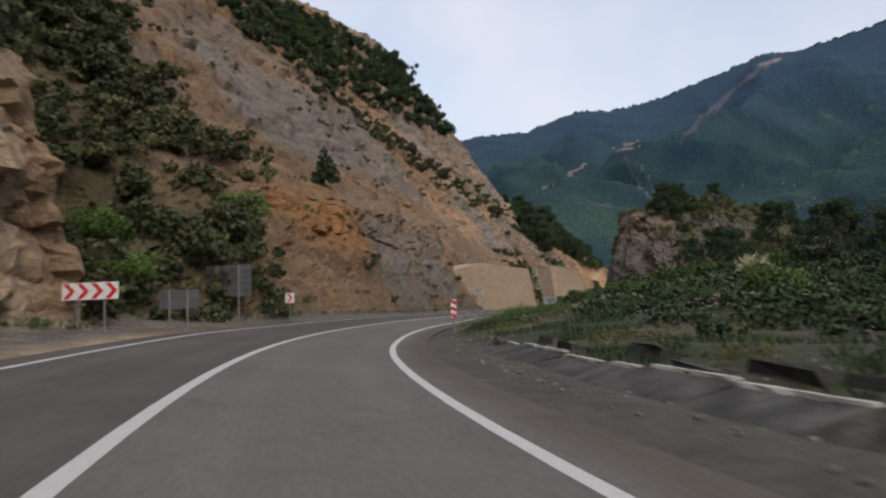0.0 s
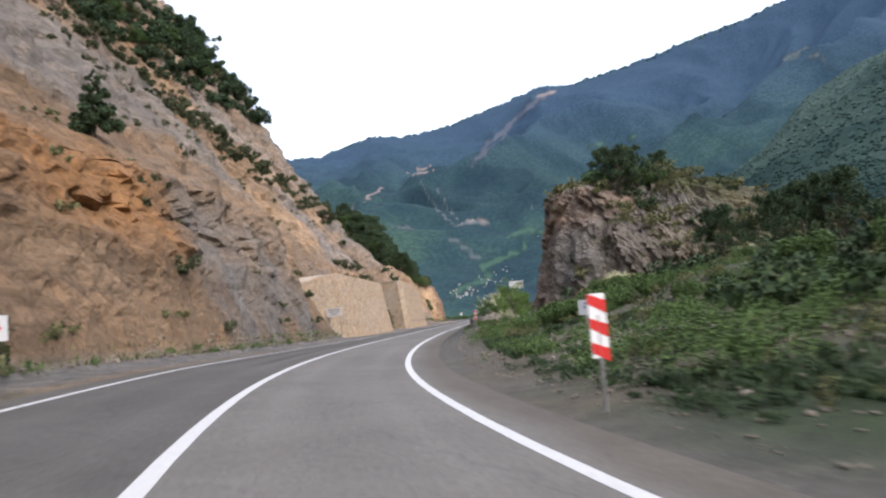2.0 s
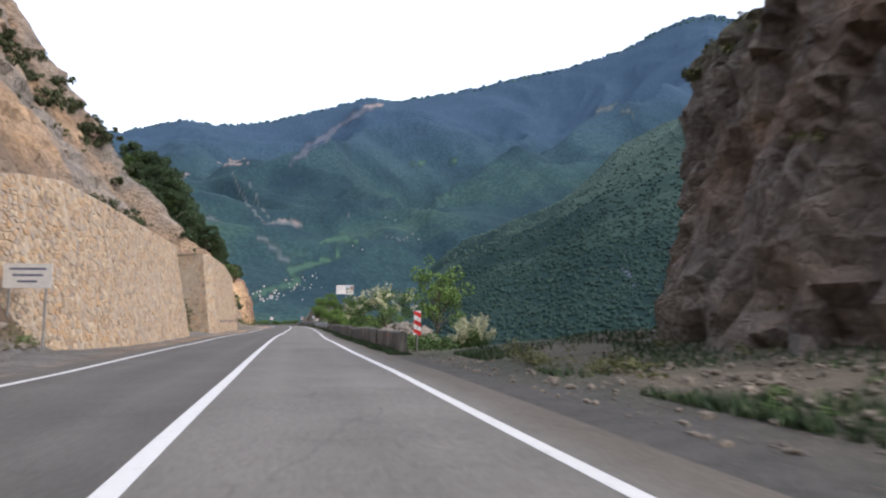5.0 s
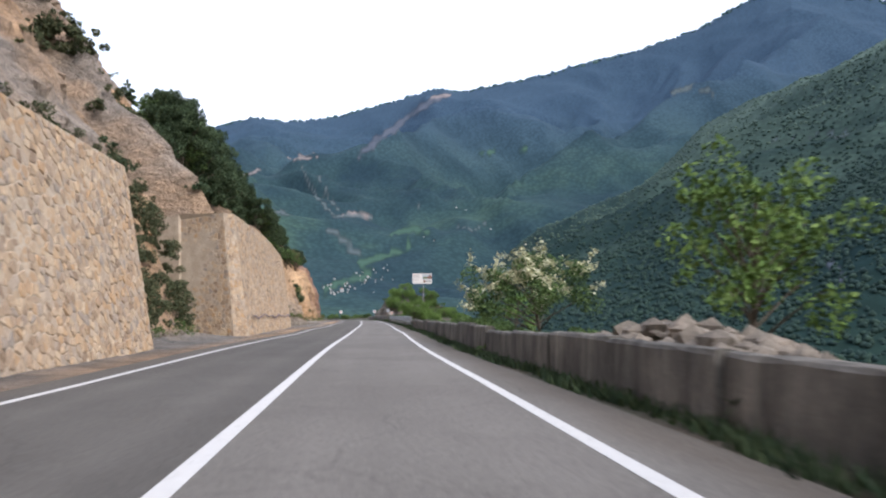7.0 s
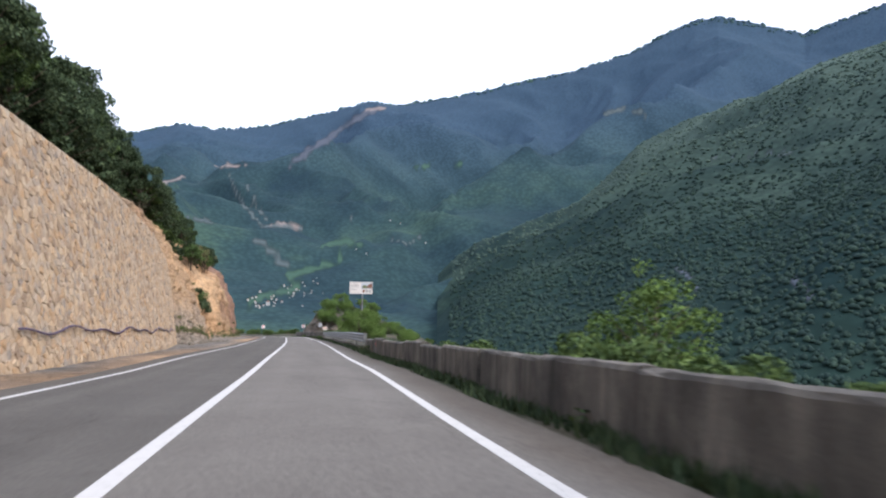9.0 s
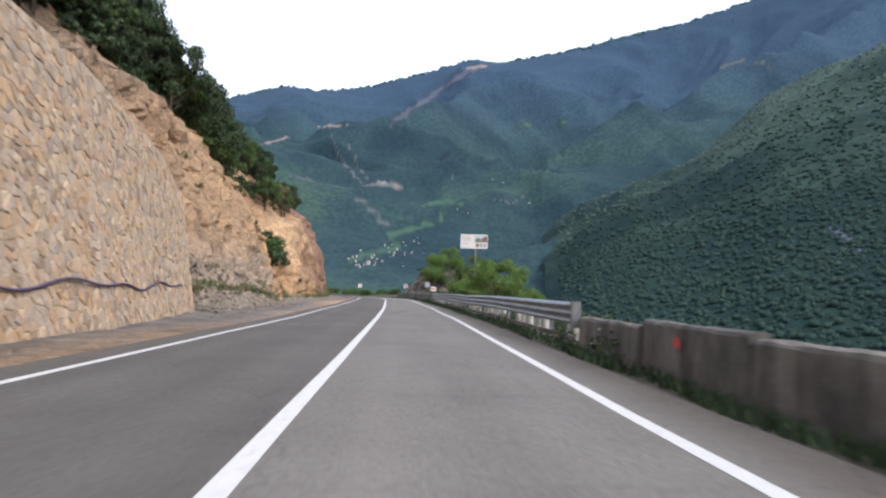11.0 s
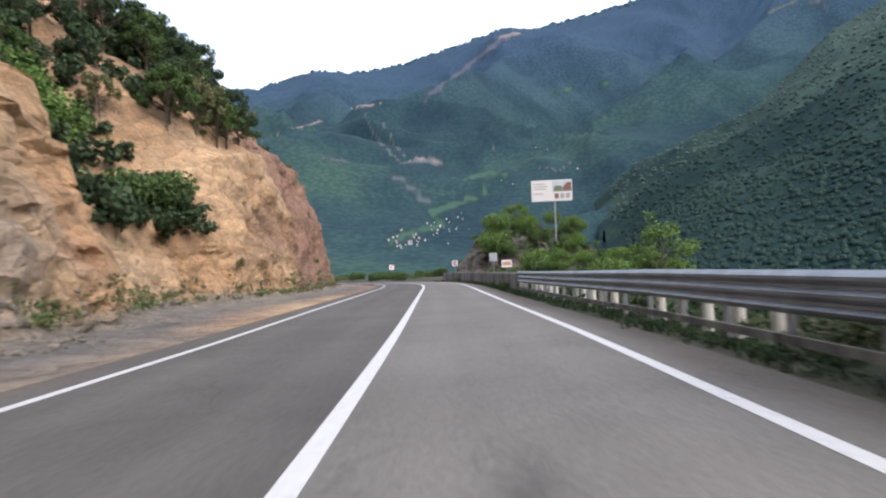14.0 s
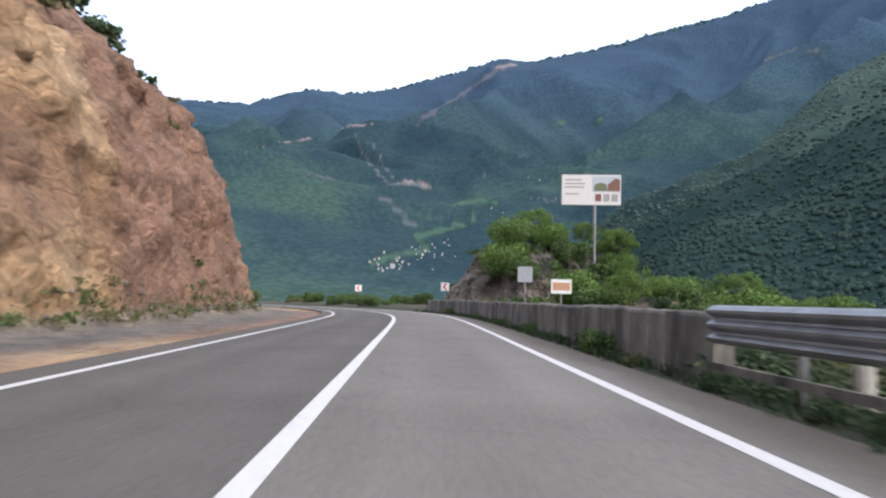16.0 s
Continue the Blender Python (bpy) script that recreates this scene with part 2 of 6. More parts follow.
def forest_material(name, deep, light, pale, scale, high=None, span=(430.0, 700.0), cover=True):
    """Woods seen from far: patches of stands, single crowns darker at the rim, and above a height the tone high, haze
    put into it.
    """
    mat, nt, links, b = material(name, 1.0)
    b.inputs["Specular IOR Level"].default_value = 0.05
    c = coords_of(nt, links)
    patches = noise_of(nt, links, scale, 7, 0.62, c, 0.4)
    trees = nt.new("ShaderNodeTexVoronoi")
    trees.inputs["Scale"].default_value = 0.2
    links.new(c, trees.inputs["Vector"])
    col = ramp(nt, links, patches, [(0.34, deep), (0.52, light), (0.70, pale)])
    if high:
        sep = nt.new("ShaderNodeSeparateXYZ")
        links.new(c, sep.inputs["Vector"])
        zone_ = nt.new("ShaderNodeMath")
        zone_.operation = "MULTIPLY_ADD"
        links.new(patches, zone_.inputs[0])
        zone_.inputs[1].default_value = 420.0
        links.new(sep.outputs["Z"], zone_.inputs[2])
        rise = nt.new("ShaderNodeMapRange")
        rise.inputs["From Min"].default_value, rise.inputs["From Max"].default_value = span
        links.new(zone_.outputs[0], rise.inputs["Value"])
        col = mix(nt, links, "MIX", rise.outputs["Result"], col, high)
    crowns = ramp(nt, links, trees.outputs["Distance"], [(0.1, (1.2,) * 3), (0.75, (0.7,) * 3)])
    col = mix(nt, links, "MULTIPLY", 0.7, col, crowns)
    if cover:
        bare = nt.new("ShaderNodeAttribute")
        bare.attribute_name = "cover"
        tufts = noise_of(nt, links, 0.03, 6, 0.75, c)
        total = nt.new("ShaderNodeMath")
        total.operation = "MULTIPLY_ADD"
        links.new(bare.outputs["Alpha"], total.inputs[0])
        total.inputs[1].default_value = 0.9
        links.new(tufts, total.inputs[2])
        laid = nt.new("ShaderNodeMapRange")
        laid.inputs["From Min"].default_value, laid.inputs["From Max"].default_value = 0.78, 1.25
        links.new(total.outputs[0], laid.inputs["Value"])
        col = mix(nt, links, "MIX", laid.outputs["Result"], col, bare.outputs["Color"])
    links.new(col, b.inputs["Base Color"])
    bump(nt, links, b, crowns, 0.15, 3.0)
    return mat


def stained_concrete():
    """Old cast concrete: run-down streaks, dark damp patches, pale scoured ones."""
    mat, nt, links, b = material("old_concrete", 0.92)
    c = coords_of(nt, links)
    runs = noise_of(nt, links, 1.0, 6, 0.68, coords_of(nt, links, (1.3, 1.3, 0.30)), 0.5)
    base = ramp(nt, links, runs, [(0.30, (0.055, 0.052, 0.050)), (0.44, (0.12, 0.112, 0.102)), (0.56, (0.19, 0.178, 0.16)), (0.70, (0.31, 0.285, 0.25))])
    patches = noise_of(nt, links, 0.7, 5, 0.65, c)
    col = mix(nt, links, "MULTIPLY", 0.85, base, ramp(nt, links, patches, [(0.36, (0.5, 0.5, 0.5)), (0.62, (1.15, 1.12, 1.06))]))
    grain = noise_of(nt, links, 26, 5, 0.7, c)
    links.new(mix(nt, links, "MULTIPLY", 0.7, col, ramp(nt, links, grain, [(0.32, (0.6,) * 3), (0.66, (1.15,) * 3)])), b.inputs["Base Color"])
    bump(nt, links, b, grain, 0.4, 0.015)
    return mat


ASPHALT, PAINT, ROCK, GROUND = asphalt_material(), line_material(), rock_material(), soil_material()
# far range: distance haze is painted into its bluish greens, most near the crest
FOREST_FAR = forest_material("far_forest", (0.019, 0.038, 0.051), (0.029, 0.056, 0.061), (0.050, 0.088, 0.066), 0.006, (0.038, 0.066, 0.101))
# spur: gorge shade painted into its low greens, haze into the pale high tone
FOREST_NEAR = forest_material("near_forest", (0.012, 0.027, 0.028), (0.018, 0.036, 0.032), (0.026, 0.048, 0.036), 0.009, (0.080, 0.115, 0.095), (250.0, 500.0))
VALLEY = forest_material("valley_woods", (0.015, 0.034, 0.030), (0.021, 0.044, 0.032), (0.033, 0.060, 0.036), 0.012, cover=False)
CONCRETE = stained_concrete()
MORTAR = mottled("wall_mortar", [(0.35, (0.40, 0.325, 0.24)), (0.65, (0.52, 0.43, 0.33))], 1.5, 25, 0.95)

# ---------------------------------------------------------------- the road's line
STEP = 2.0
BENDS = [0.0041, 0.0015, -0.0078, -0.0086, -0.0115, -0.0094, -0.0093, -0.0051, -0.002, 0.0004, -0.0005, 0.0001, -0.0011, -0.0008,
         0.0013, -0.0009, -0.0002, 0.0013, -0.0001, 0.0011, 0, 0, 0, 0.002, 0.010, 0.020, 0.022, 0.020, 0.016]
stations = np.arange(0, 340, STEP)
bends = np.interp(stations, np.arange(len(BENDS)) * 12.0, BENDS)
heads = 0.0244 + np.cumsum(bends) * STEP
line_x = 1.2494 + np.cumsum(-np.sin(heads)) * STEP
line_y = -14.6272 + np.cumsum(np.cos(heads)) * STEP
# a straight run-up behind the start
back = np.arange(-60, 0, STEP)
line_x = np.concatenate([line_x[0] - (back[0] + 0 * back) * 0 - (-np.sin(heads[0])) * -back, line_x])
line_y = np.concatenate([line_y[0] + np.cos(heads[0]) * back, line_y])
heads = np.concatenate([heads[0] + 0 * back, heads])
bends = np.concatenate([bends[0] + 0 * back, bends])
stations = np.concatenate([back, stations])
shift = -0.1 * np.clip((stations - 185) / 15, 0, 1)
line_x, line_y = line_x + shift * np.cos(heads), line_y + shift * np.sin(heads)
BANK = 6.814


def road_xy(s, d):
    h = np.interp(s, stations, heads)
    return np.interp(s, stations, line_x) + d * np.cos(h), np.interp(s, stations, line_y) + d * np.sin(h)


def road_z(s, d):
    """Height of the banked carriageway; the bank fades out beside it."""
    k = np.clip(np.interp(s, stations, bends), -0.012, 0.012) * np.clip((262 - np.asarray(s)) / 15, 0, 1)
    return BANK * k * np.clip(d, -6.0, 5.0)


def at(s, d, z=0.0, turn=0.0):
    """The pose of a thing beside the road, its y axis along the road, z above the carriageway's edge."""
    x, y = road_xy(s, d)
    return pose(float(x), float(y), float(road_z(s, d)) + z, 0, 0, math.degrees(np.interp(s, stations, heads)) + turn)


def strip(name, s0, s1, edges, lift, material, step=1.0):
    """A ribbon along the road between the offsets in edges."""
    ss = np.arange(s0, s1 + step / 2, step)
    S, Dd = np.meshgrid(ss, np.array(edges, float), indexing="ij")
    x, y = road_xy(S, Dd)
    verts = np.stack([x, y, road_z(S, Dd) + lift], -1).reshape(-1, 3)
    return placed(name, mesh_of(name, verts, grid_faces(len(ss), len(edges))[:, ::-1]), material)


ROAD_EDGES = np.arange(-4.3, 4.65, 0.12)
road = tagged(strip("road", -58, 336, ROAD_EDGES, 0.0, ASPHALT),
              "grey worn asphalt road with two lanes bending right", "road", kind="structure")
# wear: the hill-side lane is darker, wheel tracks are polished, tyre marks and patches lie on it
Sr, Dr = np.meshgrid(np.arange(-58, 336.5, 1.0), ROAD_EDGES, indexing="ij")
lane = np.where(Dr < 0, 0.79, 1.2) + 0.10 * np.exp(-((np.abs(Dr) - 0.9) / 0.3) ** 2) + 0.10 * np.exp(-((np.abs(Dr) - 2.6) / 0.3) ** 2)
lane = lane + 0.10 * fbm(Sr / 11, Dr / 0.5, 0 * Sr, 3, 7) + 0.08 * fbm(Sr / 40, Dr / 3, 0 * Sr, 2, 8)
for off in (-2.75, -1.35):
    swing = off + 0.012 * (Sr - 84) + 0.0010 * (Sr - 84) ** 2
    lane = lane - 0.34 * np.exp(-((Dr - swing) / 0.16) ** 2) * np.clip((98 - Sr) / 4, 0, 1) * np.clip((Sr - 72) / 4, 0, 1)
for s0, s1, d0, d1, drop in ((206.5, 209, -2.6, -1.2, 0.12), (150, 153, -3.0, -0.9, 0.10), (181, 183, 1.6, 2.9, 0.12)):
    lane = lane - drop * ((Sr >= s0) & (Sr <= s1) & (Dr >= d0) & (Dr <= d1))
lane = lane - 0.55 * np.exp(-((Dr - 0.75 - 0.16 * (Sr - 213) - 0.15 * fbm(Sr / 1.5, 0 * Sr, 0 * Sr, 2, 12)) / 0.2) ** 2) * np.clip((219 - Sr) / 1.5, 0, 1) * np.clip((Sr - 211) / 1.5, 0, 1)
edge = np.clip((np.abs(Dr) - 3.6) / 0.6 + 0.5 * fbm(Sr / 3, Dr / 1, 0 * Sr, 3, 9), 0, 1)[..., None]
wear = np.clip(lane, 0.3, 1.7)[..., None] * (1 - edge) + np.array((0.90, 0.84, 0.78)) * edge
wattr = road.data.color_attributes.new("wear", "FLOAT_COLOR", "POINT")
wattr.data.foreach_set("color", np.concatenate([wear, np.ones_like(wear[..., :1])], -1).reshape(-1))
for nm, off, half in (("edge_line_left", -3.5, 0.075), ("centre_line", 0.015, 0.093), ("edge_line_right", 3.5, 0.09)):
    tagged(strip(nm, -58, 336, [off - half, off + half], 0.004, PAINT, 0.5), "worn white painted line on the asphalt", "road marking", kind="structure")

# ---------------------------------------------------------------- the ground beside the road, cut rock on the hill side
CUT = {  # station: toe, face height, face depth, bench, ridge distance, ridge height
    -60: (9, 9, 3, 1, 60, 70), 20: (9, 9, 3, 1, 60, 70), 40: (8.8, 9.5, 3, 1, 60, 70), 50.5: (9.0, 10, 2.6, 1, 60, 70), 54: (12.5, 4, 6, 3, 60, 70), 61: (10, 5, 6, 3, 60, 70), 67: (7.6, 9, 5, 2, 60, 70),
    75: (6.8, 10, 5, 2, 58, 68), 110: (7.1, 10, 4, 1.5, 55, 65), 115: (6.9, 7.2, 4.5, 1, 54, 64), 118.5: (7.3, 6, 4, 1, 53, 63), 121.5: (8.8, 8, 3.5, 1, 53, 63), 124: (8.8, 8.5, 3.5, 1, 53, 63), 144: (8.0, 8, 4, 1, 49, 58), 147: (7.6, 7.5, 4, 1, 47.5, 58), 155: (7.8, 7.5, 4.5, 1, 45, 57), 160: (8.6, 7.8, 3.4, 0.8, 44, 57), 162.5: (9.8, 8, 2.4, 0.5, 42, 56), 164.5: (12.2, 8, 1.2, 0.3, 41, 55), 167: (13.2, 8, 1.0, 0.3, 40.5, 55),
    169: (7.7, 8, 1.4, 0.3, 40, 54), 172.5: (8.6, 9, 3, 0.8, 44, 53), 180: (9.8, 10, 4, 1, 46, 52), 200: (9.4, 9.5, 4.6, 1, 43, 50), 208: (10.5, 12.5, 5, 1.5, 40, 42), 215: (10.1, 12.2, 4.2, 1.5, 40, 39), 222: (9.8, 10.8, 3.2, 1.5, 40, 36), 229: (9.7, 9.5, 2.9, 2, 39, 34), 236: (9.6, 8.0, 2.6, 2.5, 38, 32),
    242: (11, 4, 2.5, 3, 36, 30), 249: (10.8, 4.5, 2.5, 3, 35, 29), 254: (8.8, 8.2, 2.6, 1.5, 34, 30), 272: (8.6, 10.8, 3.1, 1.5, 32, 30),
    286: (8.8, 10.3, 3.3, 1.6, 30, 27), 292: (9.5, 8, 3, 3, 28, 20), 300: (13, 5, 4, 5, 40, 14), 308: (11, 6, 3, 3, 40, 14), 316: (9, 6.5, 3, 2, 40, 14), 340: (9, 6.5, 3, 2, 40, 12)}
cut_s = np.array(list(CUT))
cut_v = np.array(list(CUT.values()), float)


def cut_profile(s):
    """The hill side's outline at stations s, as offsets and heights."""
    toe, h1, b1, w, dr, hr = (np.interp(s, cut_s, cut_v[:, k]) for k in range(6))
    heap = np.interp(s, [200, 204, 210, 218, 226, 233], [0, 0.5, 1.7, 1.5, 0.8, 0])
    d = np.stack([0 * s + 4.2, toe - 0.6 - 1.25 * heap, toe, toe + b1 * 0.5, toe + b1, toe + b1 + w, dr * 0.55 + (toe + b1 + w) * 0.45, dr, dr + 25, dr + 90], -1)
    z = np.stack([0 * s - 0.06, 0 * s + 0.05, 0.4 + heap, h1 * 0.55, h1, h1 + w * 0.4, hr * 0.5 + (h1 + w * 0.4) * 0.5, hr, hr + 6, hr + 10], -1)
    return -d, z


COLS = np.array([0, 0.5, 1, 1.5] + [2 + k / 17 for k in range(52)] + [5.06 + k / 34 for k in range(68)] + [7.1, 7.3, 7.6, 8, 8.5, 9])


def cliff_points(ss):
    d, z = cut_profile(ss)
    n = np.arange(d.shape[1])
    D = np.array([np.interp(COLS, n, row) for row in d])
    Z = np.array([np.interp(COLS, n, row) for row in z])
    return D, Z


ss = np.arange(-60, 338, 0.45)
Dc, Zc = cliff_points(ss)
Sc = np.broadcast_to(ss[:, None], Dc.shape)
rough = np.clip((-Dc - 7.0) / 3, 0, 1) * np.clip((-Dc - 4.4) / 2, 0, 1)
big = fbm(Sc / 17, Dc / 17, Zc / 17, 4, 3)
mid = fbm(Sc / 5, Dc / 6, Zc / 4, 4, 11, True)
small = fbm(Sc / 1.3, Dc / 1.3, Zc / 1.0, 3, 23)
ledge = fbm(Sc / 9, Dc / 9, Zc / 1.6, 3, 17)
cleft = fbm(Sc / 2.2, Dc / 4, Zc / 9, 3, 19, True)
block = facets(Sc / 3.4, Dc / 3.4, Zc / 3.0, 61)
chip = facets(Sc / 1.15, Dc / 1.15, Zc / 1.0, 67)
late = np.clip((Sc - 204) / 8, 0, 1)
push = rough * (big * (2.4 - 1.4 * late) + mid * (0.5 - 0.25 * late) + ledge * (0.6 - 0.5 * late) + cleft * (0.5 + 0.7 * late) + block * (0.75 - 0.3 * late + 0.4 * np.clip((54 - Sc) / 4, 0, 1)) + chip * (0.36 - 0.08 * late + 0.15 * np.clip((54 - Sc) / 4, 0, 1)) + small * (0.25 - 0.1 * late))
calm = 1 - 0.55 * np.clip((Sc - 109) / 3, 0, 1) * np.clip((206 - Sc) / 4, 0, 1) * np.clip((11 - Zc) / 2, 0, 1)
Dn = Dc + push * 0.75 * calm
Zn = Zc + road_z(Sc, Dc) + rough * (big * 0.6 + mid * 0.5 * (1 - late) + small * 0.35) + (1 - rough) * 0.05 * small
x, y = road_xy(Sc, Dn)
cliff_me = mesh_of("hillside", np.stack([x, y, Zn], -1).reshape(-1, 3), grid_faces(*Dc.shape), False)
cliff_me.polygons.foreach_set("use_smooth", np.repeat(ss[:-1] > 238, Dc.shape[1] - 1))
TAN, GREY, RUST, SOIL = (np.array(v) for v in ((0.45, 0.305, 0.185), (0.31, 0.285, 0.26), (0.46, 0.245, 0.105), (0.31, 0.205, 0.125)))


def zone(s0, s1, z0, z1, soft=2.5):
    wob = fbm(Sc / 6, Zc / 6, Dc / 6, 3, 41) * 4
    f = lambda v, a, b: np.clip((v - a) / soft + 0.5, 0, 1) * np.clip((b - v) / soft + 0.5, 0, 1)
    return (f(Sc + wob, s0, s1) * f(Zc + wob * 0.6, z0, z1))[..., None]


tone = np.clip(0.5 + 0.9 * fbm(Sc / 9, Zc / 7, Dc / 9, 4, 31), 0, 1)[..., None]
colour = TAN * tone + SOIL * (1 - tone)
band = fbm((Zc + 0.284 * Sc) / 4.2, Sc / 30, Dc / 30, 4, 45)[..., None]
colour = colour * (1 + 0.55 * band)
greyband = np.clip(3.0 * fbm((Zc + 0.284 * Sc) / 5.5, Sc / 26, Dc / 30, 3, 49) - 0.35, 0, 1)[..., None] * np.clip((210 - Sc) / 8, 0, 1)[..., None] * 0.45
colour = colour * (1 - greyband) + GREY * greyband
streak = np.clip(0.5 + 2.2 * fbm(Sc / 2.6, Zc / 16, Dc / 8, 4, 35), 0, 1)[..., None]
BUFF, BROWNISH = np.array((0.63, 0.45, 0.275)), np.array((0.33, 0.205, 0.13))
bluff = BUFF * streak + np.array((0.50, 0.315, 0.175)) * (1 - streak)
stain = np.clip(3.0 * fbm(Sc / 5, Zc / 4, Dc / 5, 4, 37) - 0.5, 0, 1)[..., None]
bluff = bluff * (1 - stain) + BROWNISH * stain
late = late[..., None]
colour = colour * (1 - late) + bluff * late
ash = np.clip(2.5 * fbm(Sc / 7, Zc / 5, Dc / 7, 4, 43) - 0.3, 0, 1)[..., None] * 0.5 * (1 - 0.7 * late)
colour = colour * (1 - ash) + GREY * ash
greyface = zone(89, 110.5, -2, 9) * np.clip(0.5 + 2.0 * fbm(Sc / 2.4, Zc / 7, Dc / 4, 4, 71), 0, 1)[..., None]
colour = colour * (1 - greyface) + GREY * greyface
colour = colour * (1 - 0.8 * zone(85, 130, 16, 30)) + GREY * 0.8 * zone(85, 130, 16, 30)
orange = np.clip(2.6 * fbm(Sc / 8, Zc / 6, Dc / 8, 4, 47) - 0.55, 0, 1)[..., None] * 0.6
colour = colour * (1 - orange) + np.array((0.50, 0.31, 0.16)) * orange
colour = colour * (1 - zone(20, 48, -2, 13)) + np.array((0.50, 0.385, 0.265)) * zone(20, 48, -2, 13)
colour = colour * (1 - zone(75, 89, 5.5, 11)) + RUST * zone(75, 89, 5.5, 11)
ribrock = zone(146, 205, 8.5, 60) * np.clip(0.6 + 1.5 * fbm(Sc / 5, Zc / 4, Dc / 5, 4, 73), 0.1, 1)[..., None]
colour = colour * (1 - ribrock) + (GREY * 0.75 + SOIL * 0.15) * ribrock
colour = colour * (1 - zone(265, 300, -2, 30)) + np.array((0.33, 0.20, 0.14)) * zone(265, 300, -2, 30)
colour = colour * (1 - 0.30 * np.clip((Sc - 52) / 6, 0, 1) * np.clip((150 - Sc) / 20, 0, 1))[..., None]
weathered = np.maximum(0.75 * zone(200, 213, -2, 14), 0.8 * zone(198, 233, -2, 3.6))
colour = colour * (1 - weathered) + np.array((0.30, 0.255, 0.21)) * weathered
brownface = 0.55 * zone(196, 233, 3, 24)
colour = colour * (1 - brownface) + np.array((0.34, 0.235, 0.15)) * brownface
overgrown = zone(53, 66, -2, 36)
colour = colour * (1 - 0.75 * overgrown) + np.array((0.115, 0.105, 0.055)) * 0.75 * overgrown
verge = np.clip((-Dc - 4.2) / 0.5, 0, 1) * np.clip((0.6 - Zc) / 0.4, 0, 1)
near = np.clip((7.8 + Dc) / 1.2 + 0.5 * small, 0, 1)[..., None]
colour = colour * (1 - verge[..., None]) + (np.array((0.185, 0.175, 0.163)) * near + np.array((0.265, 0.232, 0.19)) * (1 - near)) * verge[..., None]
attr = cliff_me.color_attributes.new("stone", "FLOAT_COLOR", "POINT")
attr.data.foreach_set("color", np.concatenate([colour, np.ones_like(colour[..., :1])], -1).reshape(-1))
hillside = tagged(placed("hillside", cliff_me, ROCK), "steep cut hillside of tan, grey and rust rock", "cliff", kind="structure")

# the valley side of the road
edge_s = np.array([-60, 20, 40, 60, 75, 90, 105, 116, 122, 200, 250, 270, 285, 300, 340])
rise_a = np.array([0.2, 0.2, 0.3, 0.6, 0.5, 0.4, 0.3, 0.5, 0, 0, 0, 0.1, 0.4, 0.5, 0.3])     # at 9 m
rise_b = np.array([-0.3, 0.2, 0.6, 1.6, 2.0, 1.9, 1.6, 1.2, -3, -4, -3, 0.5, 1.5, 1, -0.5])   # at 16 m
rise_c = np.array([-1, 0.2, 0.8, 2.2, 3.3, 3.8, 3.0, -1, -13, -14, -10, -2, 0, -1, -4])       # at 26 m
rise_d = np.array([-6, -5, -5, -4, -3, 0, -2, -14, -26, -28, -24, -18, -15, -14, -12])        # at 45 m
ss2 = np.arange(-60, 338, 0.8)
dd2 = np.concatenate([np.arange(4.45, 9, 0.35), np.arange(9, 26, 0.6), np.arange(26, 61, 2.5)])
Sv, Dv = np.meshgrid(ss2, dd2, indexing="ij")
lev = np.stack([np.interp(ss2, edge_s, v) for v in (0 * rise_a - 0.06, 0 * rise_a, rise_a, rise_b, rise_c, rise_d, rise_d - 12)], -1)
Zv = np.array([np.interp(dd2, [4.4, 6.0, 9, 16, 26, 45, 61], row) for row in lev])
amp = np.clip((Dv - 5.2) / 4, 0, 1)
Zv = Zv - 0.3 * np.clip((Sv - 25) / 1.5, 0, 1) * np.clip((44 - Sv) / 1.5, 0, 1) * np.clip((Dv - 6.15) / 0.3, 0, 1) * np.clip((7.4 - Dv) / 0.2, 0, 1)
Zv = Zv + amp * (0.35 * fbm(Sv / 4, Dv / 4, 0.3, 4, 51) + 1.0 * fbm(Sv / 14, Dv / 14, 0.7, 3, 52) * np.clip((Dv - 8) / 8, 0, 1)) + road_z(Sv, Dv)
x, y = road_xy(Sv, Dv)
verge_me = mesh_of("verge", np.stack([x, y, Zv], -1).reshape(-1, 3), grid_faces(*Dv.shape)[:, ::-1])
dirt = np.clip((np.interp(Sv, [40, 52, 56, 66, 72, 100, 116, 119, 260, 275], [8.2, 7.2, 5.9, 5.9, 6.9, 7.4, 7.0, 4.2, 4.2, 7]) - Dv) / 2.0 + 0.6 * fbm(Sv / 3, Dv / 3, 0, 3, 61), 0, 1)[..., None]
green = np.array((0.036, 0.050, 0.022))
tuft = np.clip(0.5 + 1.6 * fbm(Sv / 3.5, Dv / 3, 0.2 + 0 * Sv, 4, 63), 0, 1)[..., None]
rocky = np.array((0.115, 0.095, 0.072)) * (1 - tuft) + green * tuft
damp = np.clip((Sv - 186) / 3, 0, 1)[..., None] * np.clip((Dv - 4.75) / 0.2, 0, 1)[..., None] * np.clip((8.5 - Dv) / 2, 0, 1)[..., None]
gravel = np.array((0.098, 0.089, 0.080)) - np.array((0.026, 0.022, 0.018)) * np.clip((Sv - 84) / 12, 0, 1)[..., None]
vcol = gravel * dirt + rocky * (1 - dirt)
vcol = vcol * (1 - damp) + np.array((0.040, 0.046, 0.024)) * damp
vattr = verge_me.color_attributes.new("stone", "FLOAT_COLOR", "POINT")
vattr.data.foreach_set("color", np.concatenate([vcol, np.ones_like(vcol[..., :1])], -1).reshape(-1))
